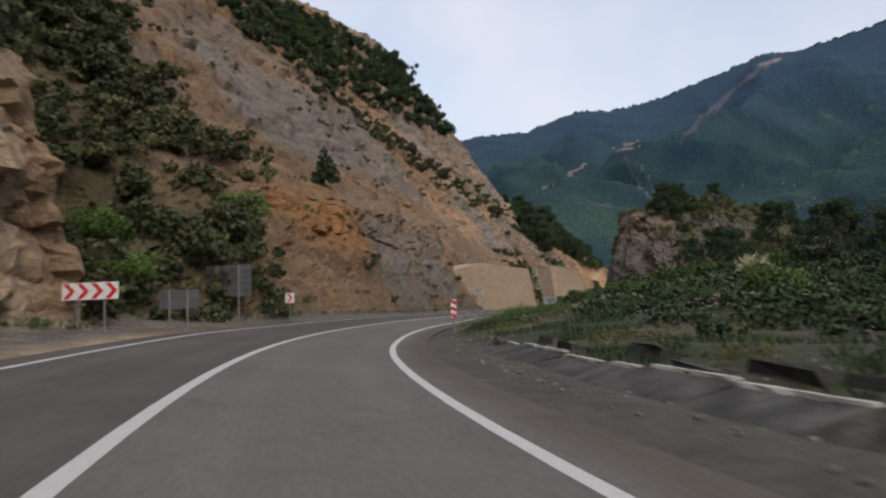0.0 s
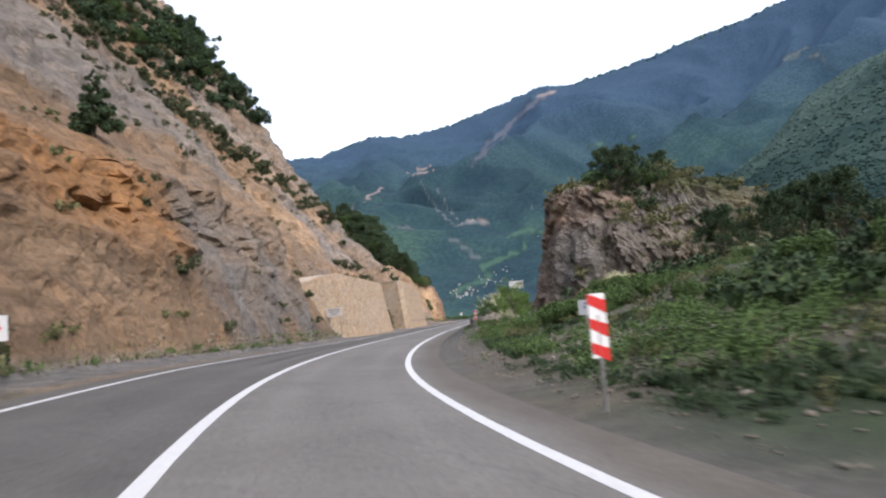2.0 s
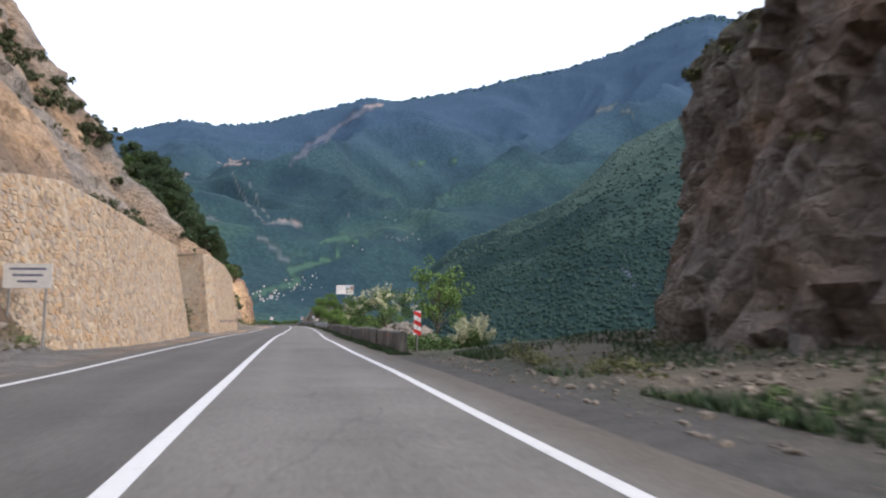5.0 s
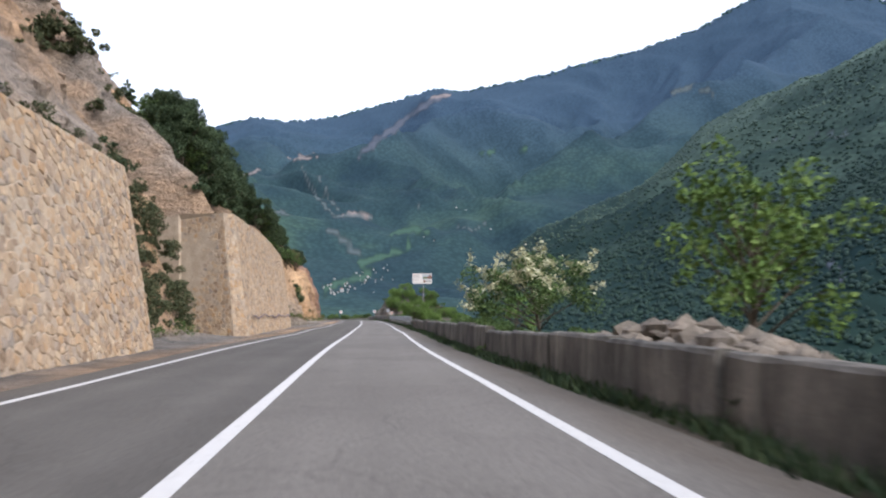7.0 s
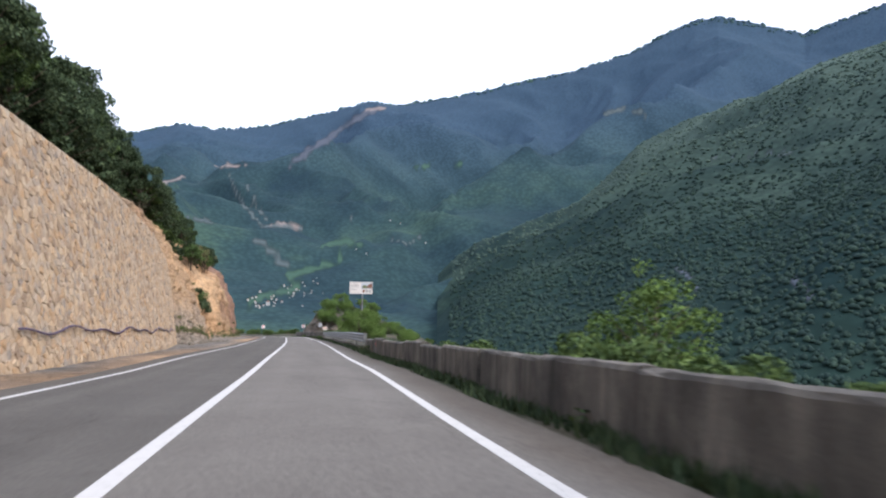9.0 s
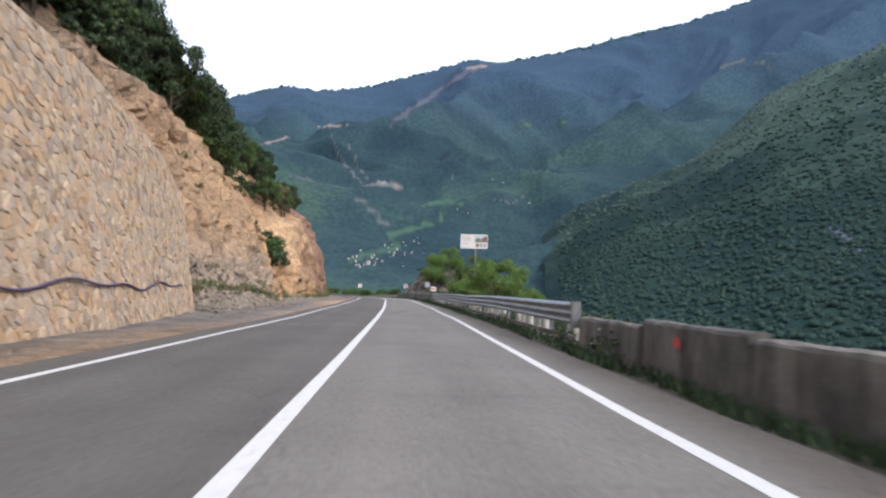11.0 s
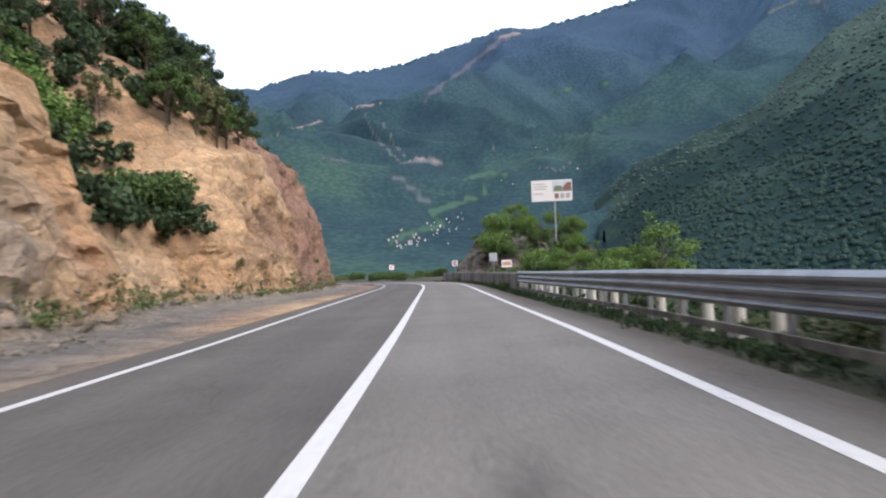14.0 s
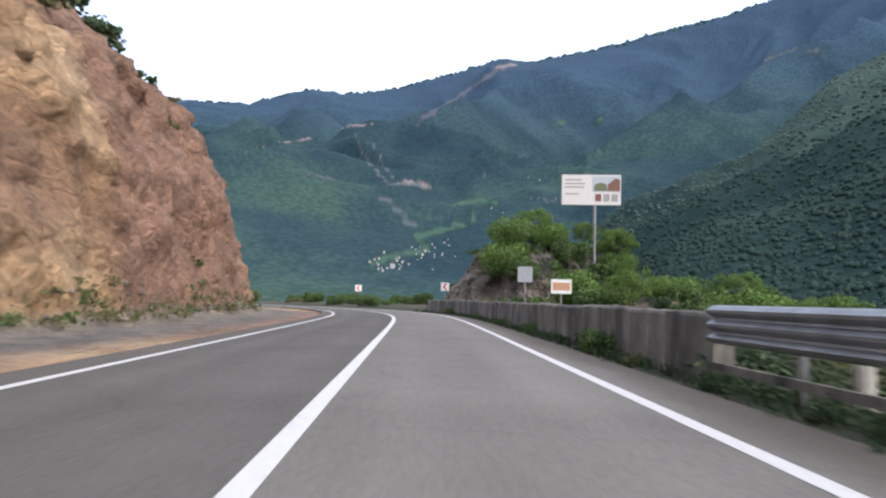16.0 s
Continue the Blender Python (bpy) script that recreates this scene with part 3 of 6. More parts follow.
tagged(placed("verge", verge_me, GROUND), "gravel and grass verge falling away to the valley", "ground", kind="structure")


# ---------------------------------------------------------------- mountains
HEIGHTS = {}


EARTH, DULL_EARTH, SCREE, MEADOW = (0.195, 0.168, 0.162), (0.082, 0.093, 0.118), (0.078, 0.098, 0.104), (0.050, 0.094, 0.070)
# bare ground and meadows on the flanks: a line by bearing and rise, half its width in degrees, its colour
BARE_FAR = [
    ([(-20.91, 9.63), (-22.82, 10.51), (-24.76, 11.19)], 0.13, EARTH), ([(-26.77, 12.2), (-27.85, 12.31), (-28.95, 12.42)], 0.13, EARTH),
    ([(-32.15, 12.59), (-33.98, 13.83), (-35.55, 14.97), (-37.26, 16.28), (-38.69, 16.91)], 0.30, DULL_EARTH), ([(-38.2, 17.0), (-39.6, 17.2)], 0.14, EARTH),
    ([(-31.3, 8.05), (-32.29, 8.1), (-33.2, 7.85)], 0.26, EARTH), ([(-27.69, 11.88), (-28.39, 10.45), (-28.98, 9.54), (-30.39, 7.94)], 0.15, SCREE),
    ([(-29.97, 6.86), (-30.79, 6.42), (-31.67, 5.57), (-32.31, 5.01)], 0.32, SCREE), ([(-23.41, 8.46), (-25.65, 8.27), (-27.16, 8.0)], 0.08, SCREE),
    ([(-30.4, 7.91), (-34.17, 7.87), (-36.28, 8.32), (-37.14, 8.7)], 0.09, SCREE), ([(-29.2, 10.9), (-29.9, 9.6), (-30.8, 8.3)], 0.12, SCREE),
    ([(-40.2, 7.2), (-41.4, 6.9), (-42.6, 7.3)], 0.12, SCREE), ([(-29.8, 2.2), (-31.5, 2.9), (-33.6, 3.5)], 0.42, MEADOW), ([(-32.6, 4.2), (-34.4, 5.0), (-36.4, 5.4)], 0.35, MEADOW),
    ([(-35.0, 6.6), (-36.6, 7.0), (-37.8, 6.7)], 0.26, MEADOW), ([(-42.2, 12.7), (-43.8, 13.0), (-45.6, 13.1)], 0.22, MEADOW), ([(-57.0, 16.6), (-58.6, 16.9), (-60.0, 16.4)], 0.2, SCREE)]
BARE_RIGHT = [([(-64.83, 12.93), (-67.43, 12.94), (-70.43, 12.9)], 0.11, SCREE), ([(-62.0, 5.2), (-63.0, 4.4), (-63.6, 3.4)], 0.25, DULL_EARTH), ([(-70.0, 4.0), (-71.0, 3.0)], 0.35, DULL_EARTH)]


def cover_of(A, z, r, lines, seed):
    """Where the woods are laid open: colour, and how far, at each point of a flank."""
    el = np.degrees(np.arctan2(z, r))
    a = A + 0.22 * fbm(A * 1.7, el * 1.7, 0 * A, 3, seed)
    e = el + 0.16 * fbm(A * 1.7, el * 1.7, 0 * A + 7, 3, seed + 3)
    thick = 0.85 + 0.45 * value_noise(A * 2.5, el * 2.5, 0 * A, seed + 6)
    out = np.zeros((*A.shape, 4))
    for pts, width, colour in lines:
        dist = np.full(A.shape, 99.0)
        for (a0, e0), (a1, e1) in zip(pts[:-1], pts[1:]):
            t = np.clip(((a - a0) * (a1 - a0) + (e - e0) * (e1 - e0)) / ((a1 - a0) ** 2 + (e1 - e0) ** 2), 0, 1)
            dist = np.minimum(dist, np.hypot(a - a0 - t * (a1 - a0), e - e0 - t * (e1 - e0)))
        m = np.clip(1.5 - dist / (width * np.clip(thick, 0.4, 1.6)), 0, 1)[..., None]
        out[..., :3] = out[..., :3] * (1 - m) + np.array(colour) * m
        out[..., 3:] = np.maximum(out[..., 3:], m)
    return out


def mountain(name, skyline, foot, ridge, floor, material, seed, label, lines, curve=1.25, behind=1.25):
    """A forested range round the valley: the height of its crest is given by bearing and rise in degrees."""
    first, last = skyline[0][0], skyline[-1][0]
    az = np.concatenate([np.arange(first, -8, -1.0), np.arange(min(first, -8), -82, -0.1), np.arange(-82, last, -1.0)])
    sky_a = np.array([a for a, _ in skyline])[::-1]
    sky_e = np.array([e for _, e in skyline])[::-1]
    el = np.interp(az, sky_a, sky_e)
    rr = np.concatenate([np.linspace(0, 1, 130), [1.04, 1.1, behind]])
    A, Rr = np.meshgrid(az, rr, indexing="ij")
    E = np.broadcast_to(el[:, None], A.shape)
    r = foot + (ridge - foot) * Rr
    top = ridge * np.tan(np.radians(E))
    z = floor + (top - floor) * np.clip(Rr, 0, 1) ** curve - np.clip(Rr - 1, 0, 1) * top * 2.5
    xx, yy = 50 - r * np.sin(np.radians(A)), 120 + r * np.cos(np.radians(A))
    body = np.sin(np.clip(Rr, 0, 1) * math.pi) ** 0.8
    wx, wy = xx + 90 * fbm(xx / 260, yy / 260, 0 * A, 2, seed + 3), yy + 90 * fbm(xx / 260, yy / 260, 0 * A + 5, 2, seed + 4)
    z = z + body * (ridge - foot) * (0.10 * fbm(wx / 520, wy / 520, 0 * A, 4, seed, True) + 0.010 * fbm(wx / 150, wy / 150, 0 * A, 3, seed + 5))
    z = z + (ridge * 0.0024) * fbm(A * 4, 0 * A, 0 * A, 2, seed + 9) * np.exp(-((Rr - 1) / 0.02) ** 2)
    HEIGHTS[name] = (az, r[0], z)
    me = mesh_of(name, np.stack([xx, yy, z], -1).reshape(-1, 3), grid_faces(*A.shape))
    cover = me.color_attributes.new("cover", "FLOAT_COLOR", "POINT")
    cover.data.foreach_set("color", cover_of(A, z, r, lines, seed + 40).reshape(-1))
    return tagged(placed(name, me, material), label, "mountain", kind="structure")


FAR_CREST = [(60, 10), (10, 12), (-8, 12.6), (-14.4, 13.1), (-15.9, 13.44), (-19.8, 13.61), (-22.2, 14.38), (-24.1, 14.94), (-26.3, 14.8), (-29.7, 15.17), (-34, 16.36),
             (-38.4, 17.58), (-40.7, 17.38), (-45.3, 18.16), (-49.9, 19.12), (-54.5, 19.79), (-58.9, 20.82), (-61.1, 21.8), (-63.7, 22.64),
             (-65.4, 22.74), (-67.4, 22.12), (-71.2, 20.76), (-73.1, 21.16), (-77.3, 21.96), (-95, 22), (-140, 18), (-300, 12)]
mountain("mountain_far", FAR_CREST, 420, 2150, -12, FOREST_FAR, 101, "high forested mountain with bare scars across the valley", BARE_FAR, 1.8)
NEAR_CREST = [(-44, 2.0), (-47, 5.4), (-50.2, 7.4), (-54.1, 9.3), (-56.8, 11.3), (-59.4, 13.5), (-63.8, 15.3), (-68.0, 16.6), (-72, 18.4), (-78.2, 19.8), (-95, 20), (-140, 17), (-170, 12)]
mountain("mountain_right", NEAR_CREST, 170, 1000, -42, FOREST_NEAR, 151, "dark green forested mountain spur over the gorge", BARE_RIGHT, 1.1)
# valley floor out to the horizon
floor_bm = bmesh.new()
bmesh.ops.create_grid(floor_bm, x_segments=40, y_segments=40, size=4800)
floor_ob = tagged(part("ground", floor_bm, VALLEY), "dark wooded valley floor", "ground", kind="structure")
floor_ob.location.z = -48


def ground_on(name, az_deg, el_deg):
    """The place on a mountain that is met from the road at that bearing and rise."""
    az, r, z = HEIGHTS[name]
    row = np.array([np.interp(az_deg, az[::-1], z[::-1, k]) for k in range(z.shape[1])])
    rise = np.degrees(np.arctan2(row, r))
    k = int(np.argmax(rise >= el_deg))
    k = max(k, 1)
    f = (el_deg - rise[k - 1]) / max(1e-6, rise[k] - rise[k - 1])
    rr = r[k - 1] + f * (r[k] - r[k - 1])
    return 50 - rr * math.sin(radians(az_deg)), 120 + rr * math.cos(radians(az_deg)), float(row[k - 1] + f * (row[k] - row[k - 1]))


# ---------------------------------------------------------------- rock bodies on the valley side
def outcrop(name, s0, d0, steep, gentle, height, faces_at, seed, palette, label, nose=0.0, fall=0.0, batter=0.0, green=(0.10, 0.105, 0.05)):
    """A knob of rock: cliffs on the side named by faces_at (degrees, 0 = along the road, 90 = towards it), a slope elsewhere;
    nose: how far a corner juts out there, fall: how far the shoulder beside it drops away."""
    th = np.radians(np.arange(0, 360, 1.5))
    prof_r = np.interp(np.linspace(0, 6, 60), range(7), [1.22, 1.10, 1.03, 0.97, 0.90, 0.55, 0.02])
    prof_z = np.interp(np.linspace(0, 6, 60), range(7), [-0.25, 0.0, 0.42, 0.72, 0.90, 0.97, 1.0])
    prof_r = prof_r * (1 - batter) + batter * np.linspace(1.35, 0.02, 60)
    slope_z = np.interp(np.linspace(0, 6, 60), range(7), [-0.35, -0.1, 0.1, 0.28, 0.5, 0.82, 1.0])
    Tt, K = np.meshgrid(th, np.arange(60), indexing="ij")
    w = np.clip(0.5 + 0.9 * np.cos(Tt - math.radians(faces_at)), 0, 1)
    rad = (steep + nose * np.exp(-((np.degrees(Tt) - 58) / 24) ** 2)) * w + gentle * (1 - w)
    r = rad * prof_r[K]
    z = height * (prof_z[K] * w + slope_z[K] * (1 - w))
    ds, dd = -np.cos(Tt) * r, -np.sin(Tt) * r
    shoulder = fall * np.clip((-ds - 1.5) / 8, 0, 1) * np.clip((dd + 6.5) / 6, 0, 1)
    z = z * (1 - shoulder)
    n1 = fbm(ds / 6 + seed, dd / 6, z / 5, 4, seed)
    n2 = fbm(ds / 1.8, dd / 1.8, z / 3.5 + seed, 4, seed + 4, True)
    n3 = fbm(ds / 0.7, dd / 0.7, z / 0.8, 3, seed + 8)
    n4 = facets(ds / 1.6 + 50, dd / 1.6 + 50, z / 6.5 + 50, seed + 21)
    n5 = facets(ds / 0.7 + 50, dd / 0.7 + 50, z / 1.3 + 50, seed + 25)
    grow = 1 + (n1 * 0.9 + n2 * 0.5 + n3 * 0.2 + n4 * 0.55 + n5 * 0.25) / np.maximum(r, 2.5) * (prof_r[K] > 0.05)
    ds, dd = ds * grow, dd * grow
    z = z + n1 * 0.7 * (prof_r[K] < 0.97) + n3 * 0.25
    x, y = road_xy(s0, d0)
    h = float(np.interp(s0, stations, heads))
    X = float(x) + dd * math.cos(h) - ds * math.sin(h)
    Y = float(y) + dd * math.sin(h) + ds * math.cos(h)
    fc = grid_faces(*Tt.shape)
    seam = np.stack([np.arange(59) + (len(th) - 1) * 60, np.arange(59) + 1 + (len(th) - 1) * 60, np.arange(59) + 1, np.arange(59)], -1)
    me = mesh_of(name, np.stack([X, Y, z], -1).reshape(-1, 3), np.concatenate([fc, seam]), False)
    mixv = np.clip(0.5 + 1.1 * fbm(ds / 4, dd / 4, z / 4, 4, seed + 12), 0, 1)[..., None]
    col = palette[0] * mixv + palette[1] * (1 - mixv)
    rusty = np.clip(2.5 * fbm(ds / 5 + 3, dd / 5, z / 4, 3, seed + 15) - 0.3, 0, 1)[..., None] * 0.4
    col = col * (1 - rusty) + np.array((0.42, 0.26, 0.15)) * rusty
    turf = np.clip((z / height - 0.84) * 8, 0, 1) * (prof_r[K] < 0.93) + (1 - w) * 0.8
    turf = np.clip(turf + 0.5 * n1 + 0.9 * np.clip(shoulder * 2 - 0.5, 0, 1) * (prof_r[K] < 1.0), 0, 1)[..., None]
    col = col * (1 - turf) + np.array(green) * turf
    at_ = me.color_attributes.new("stone", "FLOAT_COLOR", "POINT")
    at_.data.foreach_set("color", np.concatenate([col, np.ones_like(col[..., :1])], -1).reshape(-1))
    OUTCROPS.append((s0, d0, ds, dd, z))
    return tagged(placed(name, me, ROCK), label, "rock", kind="structure")


OUTCROPS = []
BROWN, DARKROCK = np.array((0.235, 0.195, 0.16)), np.array((0.18, 0.17, 0.162))
outcrop("rock_outcrop", 107.5, 21.2, 8.6, 12.5, 10.6, 72, 201, (BROWN, DARKROCK), "dark brown rock outcrop with shrubs on top", 2.0, 0.62)
outcrop("rock_knob", 301, 17.5, 8.5, 13, 6.4, 100, 231, (BROWN, DARKROCK), "low brown rock knob beneath a billboard", 0.0, 0.45, 0.7, (0.065, 0.078, 0.036))

# ---------------------------------------------------------------- vegetation
def leaf_material(name, dark, mid, light):
    mat, nt, links, b = material(name, 0.8)
    b.inputs["Specular IOR Level"].default_value = 0.1
    g = nt.new("ShaderNodeNewGeometry").outputs["Random Per Island"]
    links.new(ramp(nt, links, g, [(0.0, dark), (0.5, mid), (1.0, light)]), b.inputs["Base Color"])
    b.inputs["Subsurface Weight"].default_value = 0.0
    return mat


LEAF = leaf_material("leaves_green", (0.040, 0.070, 0.026), (0.078, 0.125, 0.042), (0.13, 0.185, 0.062))
LEAF_DARK = leaf_material("leaves_dark", (0.028, 0.046, 0.026), (0.048, 0.074, 0.038), (0.080, 0.108, 0.052))
LEAF_DRY = leaf_material("leaves_dry", (0.075, 0.078, 0.038), (0.125, 0.128, 0.058), (0.20, 0.19, 0.095))
LEAF_SCRUB = leaf_material("leaves_scrub", (0.042, 0.054, 0.028), (0.066, 0.078, 0.040), (0.108, 0.108, 0.056))
LEAF_BRIGHT = leaf_material("leaves_bright", (0.065, 0.115, 0.028), (0.11, 0.18, 0.045), (0.17, 0.24, 0.07))
BLOSSOM = leaf_material("cream_blossom", (0.36, 0.36, 0.20), (0.50, 0.49, 0.31), (0.62, 0.60, 0.43))
BARK = mottled("bark", [(0.3, (0.07, 0.055, 0.04)), (0.7, (0.15, 0.12, 0.09))], 6, 40, 0.95)


def leaf_quads(pos, out, size, rng, long=1.6):
    n = len(pos)
    a = rng.normal(size=(n, 3))
    nrm = out * 0.7 + rng.normal(size=(n, 3)) * 0.8
    nrm /= np.linalg.norm(nrm, axis=1, keepdims=True) + 1e-9
    u = np.cross(nrm, a)
    u /= np.linalg.norm(u, axis=1, keepdims=True) + 1e-9
    v = np.cross(nrm, u)
    s = size * (0.6 + 0.8 * rng.rand(n, 1))
    u, v = u * s * long * 0.5, v * s * 0.5
    verts = np.stack([pos - u, pos + v * 0.9 - u * 0.1, pos + u, pos - v * 0.9 - u * 0.1], 1).reshape(-1, 3)
    return verts, np.arange(4 * n).reshape(n, 4)


def lobes_cloud(lobes, n, size, rng, inner=0.45):
    """Leaves on the outer part of a heap of lobes (x, y, z, radius)."""
    lob = np.array(lobes)
    pick = rng.choice(len(lob), n, p=lob[:, 3] ** 2 / (lob[:, 3] ** 2).sum())
    d = rng.normal(size=(n, 3))
    d /= np.linalg.norm(d, axis=1, keepdims=True)
    r = lob[pick, 3] * (inner + (1.08 - inner) * rng.rand(n) ** 0.6)
    pos = lob[pick, :3] + d * r[:, None] * np.array((1, 1, 0.85))
    return leaf_quads(pos, d, size, rng)


def tube(bm, pts, r0, r1, sides=6):
    pts = [Vector(p) for p in pts]
    rings = []
    for k, p in enumerate(pts):
        way = (pts[min(k + 1, len(pts) - 1)] - pts[max(k - 1, 0)]).normalized()
        q = way.to_track_quat("Z", "Y")
        r = r0 + (r1 - r0) * k / (len(pts) - 1)
        rings.append([bm.verts.new(p + q @ Vector((r * math.cos(a), r * math.sin(a), 0))) for a in np.linspace(0, 2 * math.pi, sides, endpoint=False)])
    for a, b in zip(rings[:-1], rings[1:]):
        for k in range(sides):
            bm.faces.new((a[k], a[(k + 1) % sides], b[(k + 1) % sides], b[k]))
    bm.faces.new(rings[-1])
    bm.faces.new(rings[0][::-1])


PROTO = {}


def plant(kind, m, label, group=""):
    """Sets a plant of a kind at the pose m: the first is built, the rest are copies of it."""
    if kind in PROTO:
        ob = copy_thing(PROTO[kind], m)
        tagged(ob, label, group=group)
        return ob
    spec = PLANTS[kind]
    rng = np.random.RandomState(spec["seed"])
    name, cat = spec["name"], spec["category"]
    ob = new(name)
    tagged(ob, label, cat, group)
    H, R, wood, lobes = spec["h"], spec["r"], bmesh.new(), []
    if spec["form"] == "bush":
        for k in range(spec["lobes"]):
            a, rr = rng.rand() * 6.28, R * 0.62 * math.sqrt(rng.rand())
            lr = R * (0.30 + 0.22 * rng.rand())
            lz = lr * 0.7 + (H - lr * 1.4) * rng.rand() * (1 - 0.5 * rr / R)
            lobes.append((rr * math.cos(a), rr * math.sin(a), max(lz, lr * 0.4), lr))
            tube(wood, [(0, 0, -0.3), (rr * math.cos(a) * 0.4, rr * math.sin(a) * 0.4, lz * 0.5), (rr * math.cos(a), rr * math.sin(a), lz)], 0.02 + H * 0.008, 0.01, 5)
    elif spec["form"] == "tree":
        bend = rng.normal(size=2) * R * 0.12
        trunk = [(0, 0, -0.5), (bend[0] * 0.4, bend[1] * 0.4, H * 0.3), (bend[0], bend[1], H * 0.62), (bend[0] * 1.3, bend[1] * 1.3, H * 0.86)]
        tube(wood, trunk, H * 0.022, H * 0.007, 7)
        for k in range(spec["lobes"]):
            a, f = k * 2.4 + rng.rand(), 0.28 + 0.72 * (k + 0.5) / spec["lobes"]
            reach = R * (0.75 + 0.3 * rng.rand()) * math.sin(math.pi * (0.22 + 0.72 * f)) ** 0.8
            z0, z1 = H * f * 0.62, H * (0.22 + 0.72 * f)
            end = (bend[0] + reach * math.cos(a), bend[1] + reach * math.sin(a), z1)
            tube(wood, [(bend[0] * f, bend[1] * f, z0), (end[0] * 0.55, end[1] * 0.55, (z0 + z1) / 2 + 0.1), end], H * 0.009, 0.012, 5)
            for _ in range(3):
                lobes.append((*(np.array(end) + R * 0.17 * rng.normal(size=3)), R * (0.13 + 0.15 * rng.rand())))
        lobes += [(bend[0] * 1.3 + 0.15 * R * rng.normal(), bend[1] * 1.3 + 0.15 * R * rng.normal(), H * (0.84 + 0.12 * rng.rand()), R * 0.2) for _ in range(3)]
    else:
        tube(wood, [(0, 0, -0.4), (0.03, 0.02, H * 0.5), (0, 0, H)], H * 0.02, 0.01, 6)
        for k in range(spec["lobes"]):
            f = (k + 0.5) / spec["lobes"]
            a, reach = k * 2.4, R * (1 - f) ** 0.8 * (0.7 + 0.4 * rng.rand())
            tube(wood, [(0, 0, H * (0.12 + 0.85 * f)), (reach * math.cos(a), reach * math.sin(a), H * (0.12 + 0.85 * f) - 0.05)], 0.03, 0.01, 4)
            for q in (0.45, 0.9):
                lobes.append((reach * q * math.cos(a), reach * q * math.sin(a), H * (0.12 + 0.85 * f), R * 0.20 * (1.15 - f)))
    part("trunk" if spec["form"] != "bush" else "stem", wood, BARK, ob)
    v, f = lobes_cloud(lobes, spec["leaves"], spec["size"], rng)
    placed("crown" if spec["form"] != "bush" else "foliage", mesh_of("foliage", v, f, False), spec["mat"], ob)
    if spec.get("blossom"):
        lob = np.array(lobes)
        d = rng.normal(size=(spec["blossom"], 3))
        d[:, 2] = np.abs(d[:, 2]) * 0.9 - 0.1
        d /= np.linalg.norm(d, axis=1, keepdims=True)
        c = rng.choice(len(lob), spec["blossom"])
        heads_ = lob[c, :3] + d * lob[c, 3:4] * 0.95
        along = np.repeat(d + np.array((0, 0, 0.25)), 60, 0) * (0.7 * rng.rand(spec["blossom"] * 60, 1))
        pos = np.repeat(heads_, 60, 0) + along + rng.normal(size=(spec["blossom"] * 60, 3)) * 0.085
        v, f = leaf_quads(pos, np.repeat(d, 60, 0), 0.10, rng, 1.1)
        placed("blossom", mesh_of("blossom", v, f, False), BLOSSOM, ob, "hanging clusters of cream white blossom")
    ob.matrix_world = m
    PROTO[kind] = ob
    return ob


def kind_of(name, form, category, seed, h, r, lobes, leaves, size, mat, blossom=0):
    return dict(name=name, form=form, category=category, seed=seed, h=h, r=r, lobes=lobes, leaves=leaves, size=size, mat=mat, blossom=blossom)


PLANTS = {
    "bush_a": kind_of("bush", "bush", "bush", 1, 1.6, 1.3, 9, 4600, 0.072, LEAF),
    "bush_b": kind_of("bush", "bush", "bush", 2, 1.2, 1.2, 8, 3800, 0.068, LEAF_DARK),
    "bush_c": kind_of("bush", "bush", "bush", 3, 0.9, 0.9, 7, 2800, 0.06, LEAF_DRY),
    "bush_d": kind_of("bush", "bush", "bush", 4, 2.2, 1.7, 11, 6000, 0.078, LEAF_BRIGHT),
    "tree_a": kind_of("tree", "tree", "tree", 5, 5.5, 2.3, 15, 7600, 0.125, LEAF_DARK),
    "tree_b": kind_of("tree", "tree", "tree", 6, 6.5, 2.2, 16, 7600, 0.13, LEAF),
    "tree_c": kind_of("tree", "tree", "tree", 7, 4.5, 2.4, 14, 9000, 0.09, LEAF_BRIGHT),
    "tree_dry": kind_of("tree", "tree", "tree", 8, 5.0, 1.9, 12, 2600, 0.16, LEAF_DRY),
    "pine": kind_of("pine_tree", "pine", "tree", 9, 3.4, 1.5, 26, 4200, 0.13, LEAF_DARK),
    "blossom": kind_of("blossoming_tree", "tree", "tree", 10, 4.3, 2.4, 17, 8000, 0.085, LEAF, 58),
    "young_tree": kind_of("young_tree", "tree", "tree", 14, 5.2, 2.2, 18, 3000, 0.115, LEAF_BRIGHT),
    "blossom_bush": kind_of("blossoming_bush", "bush", "bush", 11, 1.8, 1.5, 9, 3600, 0.07, LEAF, 45),
}
rng = np.random.RandomState(77)


def on_hill(s, z):
    """The pose at the hill side's surface at station s where it reaches height z."""
    i = int(np.clip(np.searchsorted(ss, s), 0, len(ss) - 1))
    k = int(np.argmax((Zn[i] >= z) & (COLS >= 1.5)))
    x, y = road_xy(ss[i], Dn[i, k])
    return float(x), float(y), float(Zn[i, k]), float(Dn[i, k])


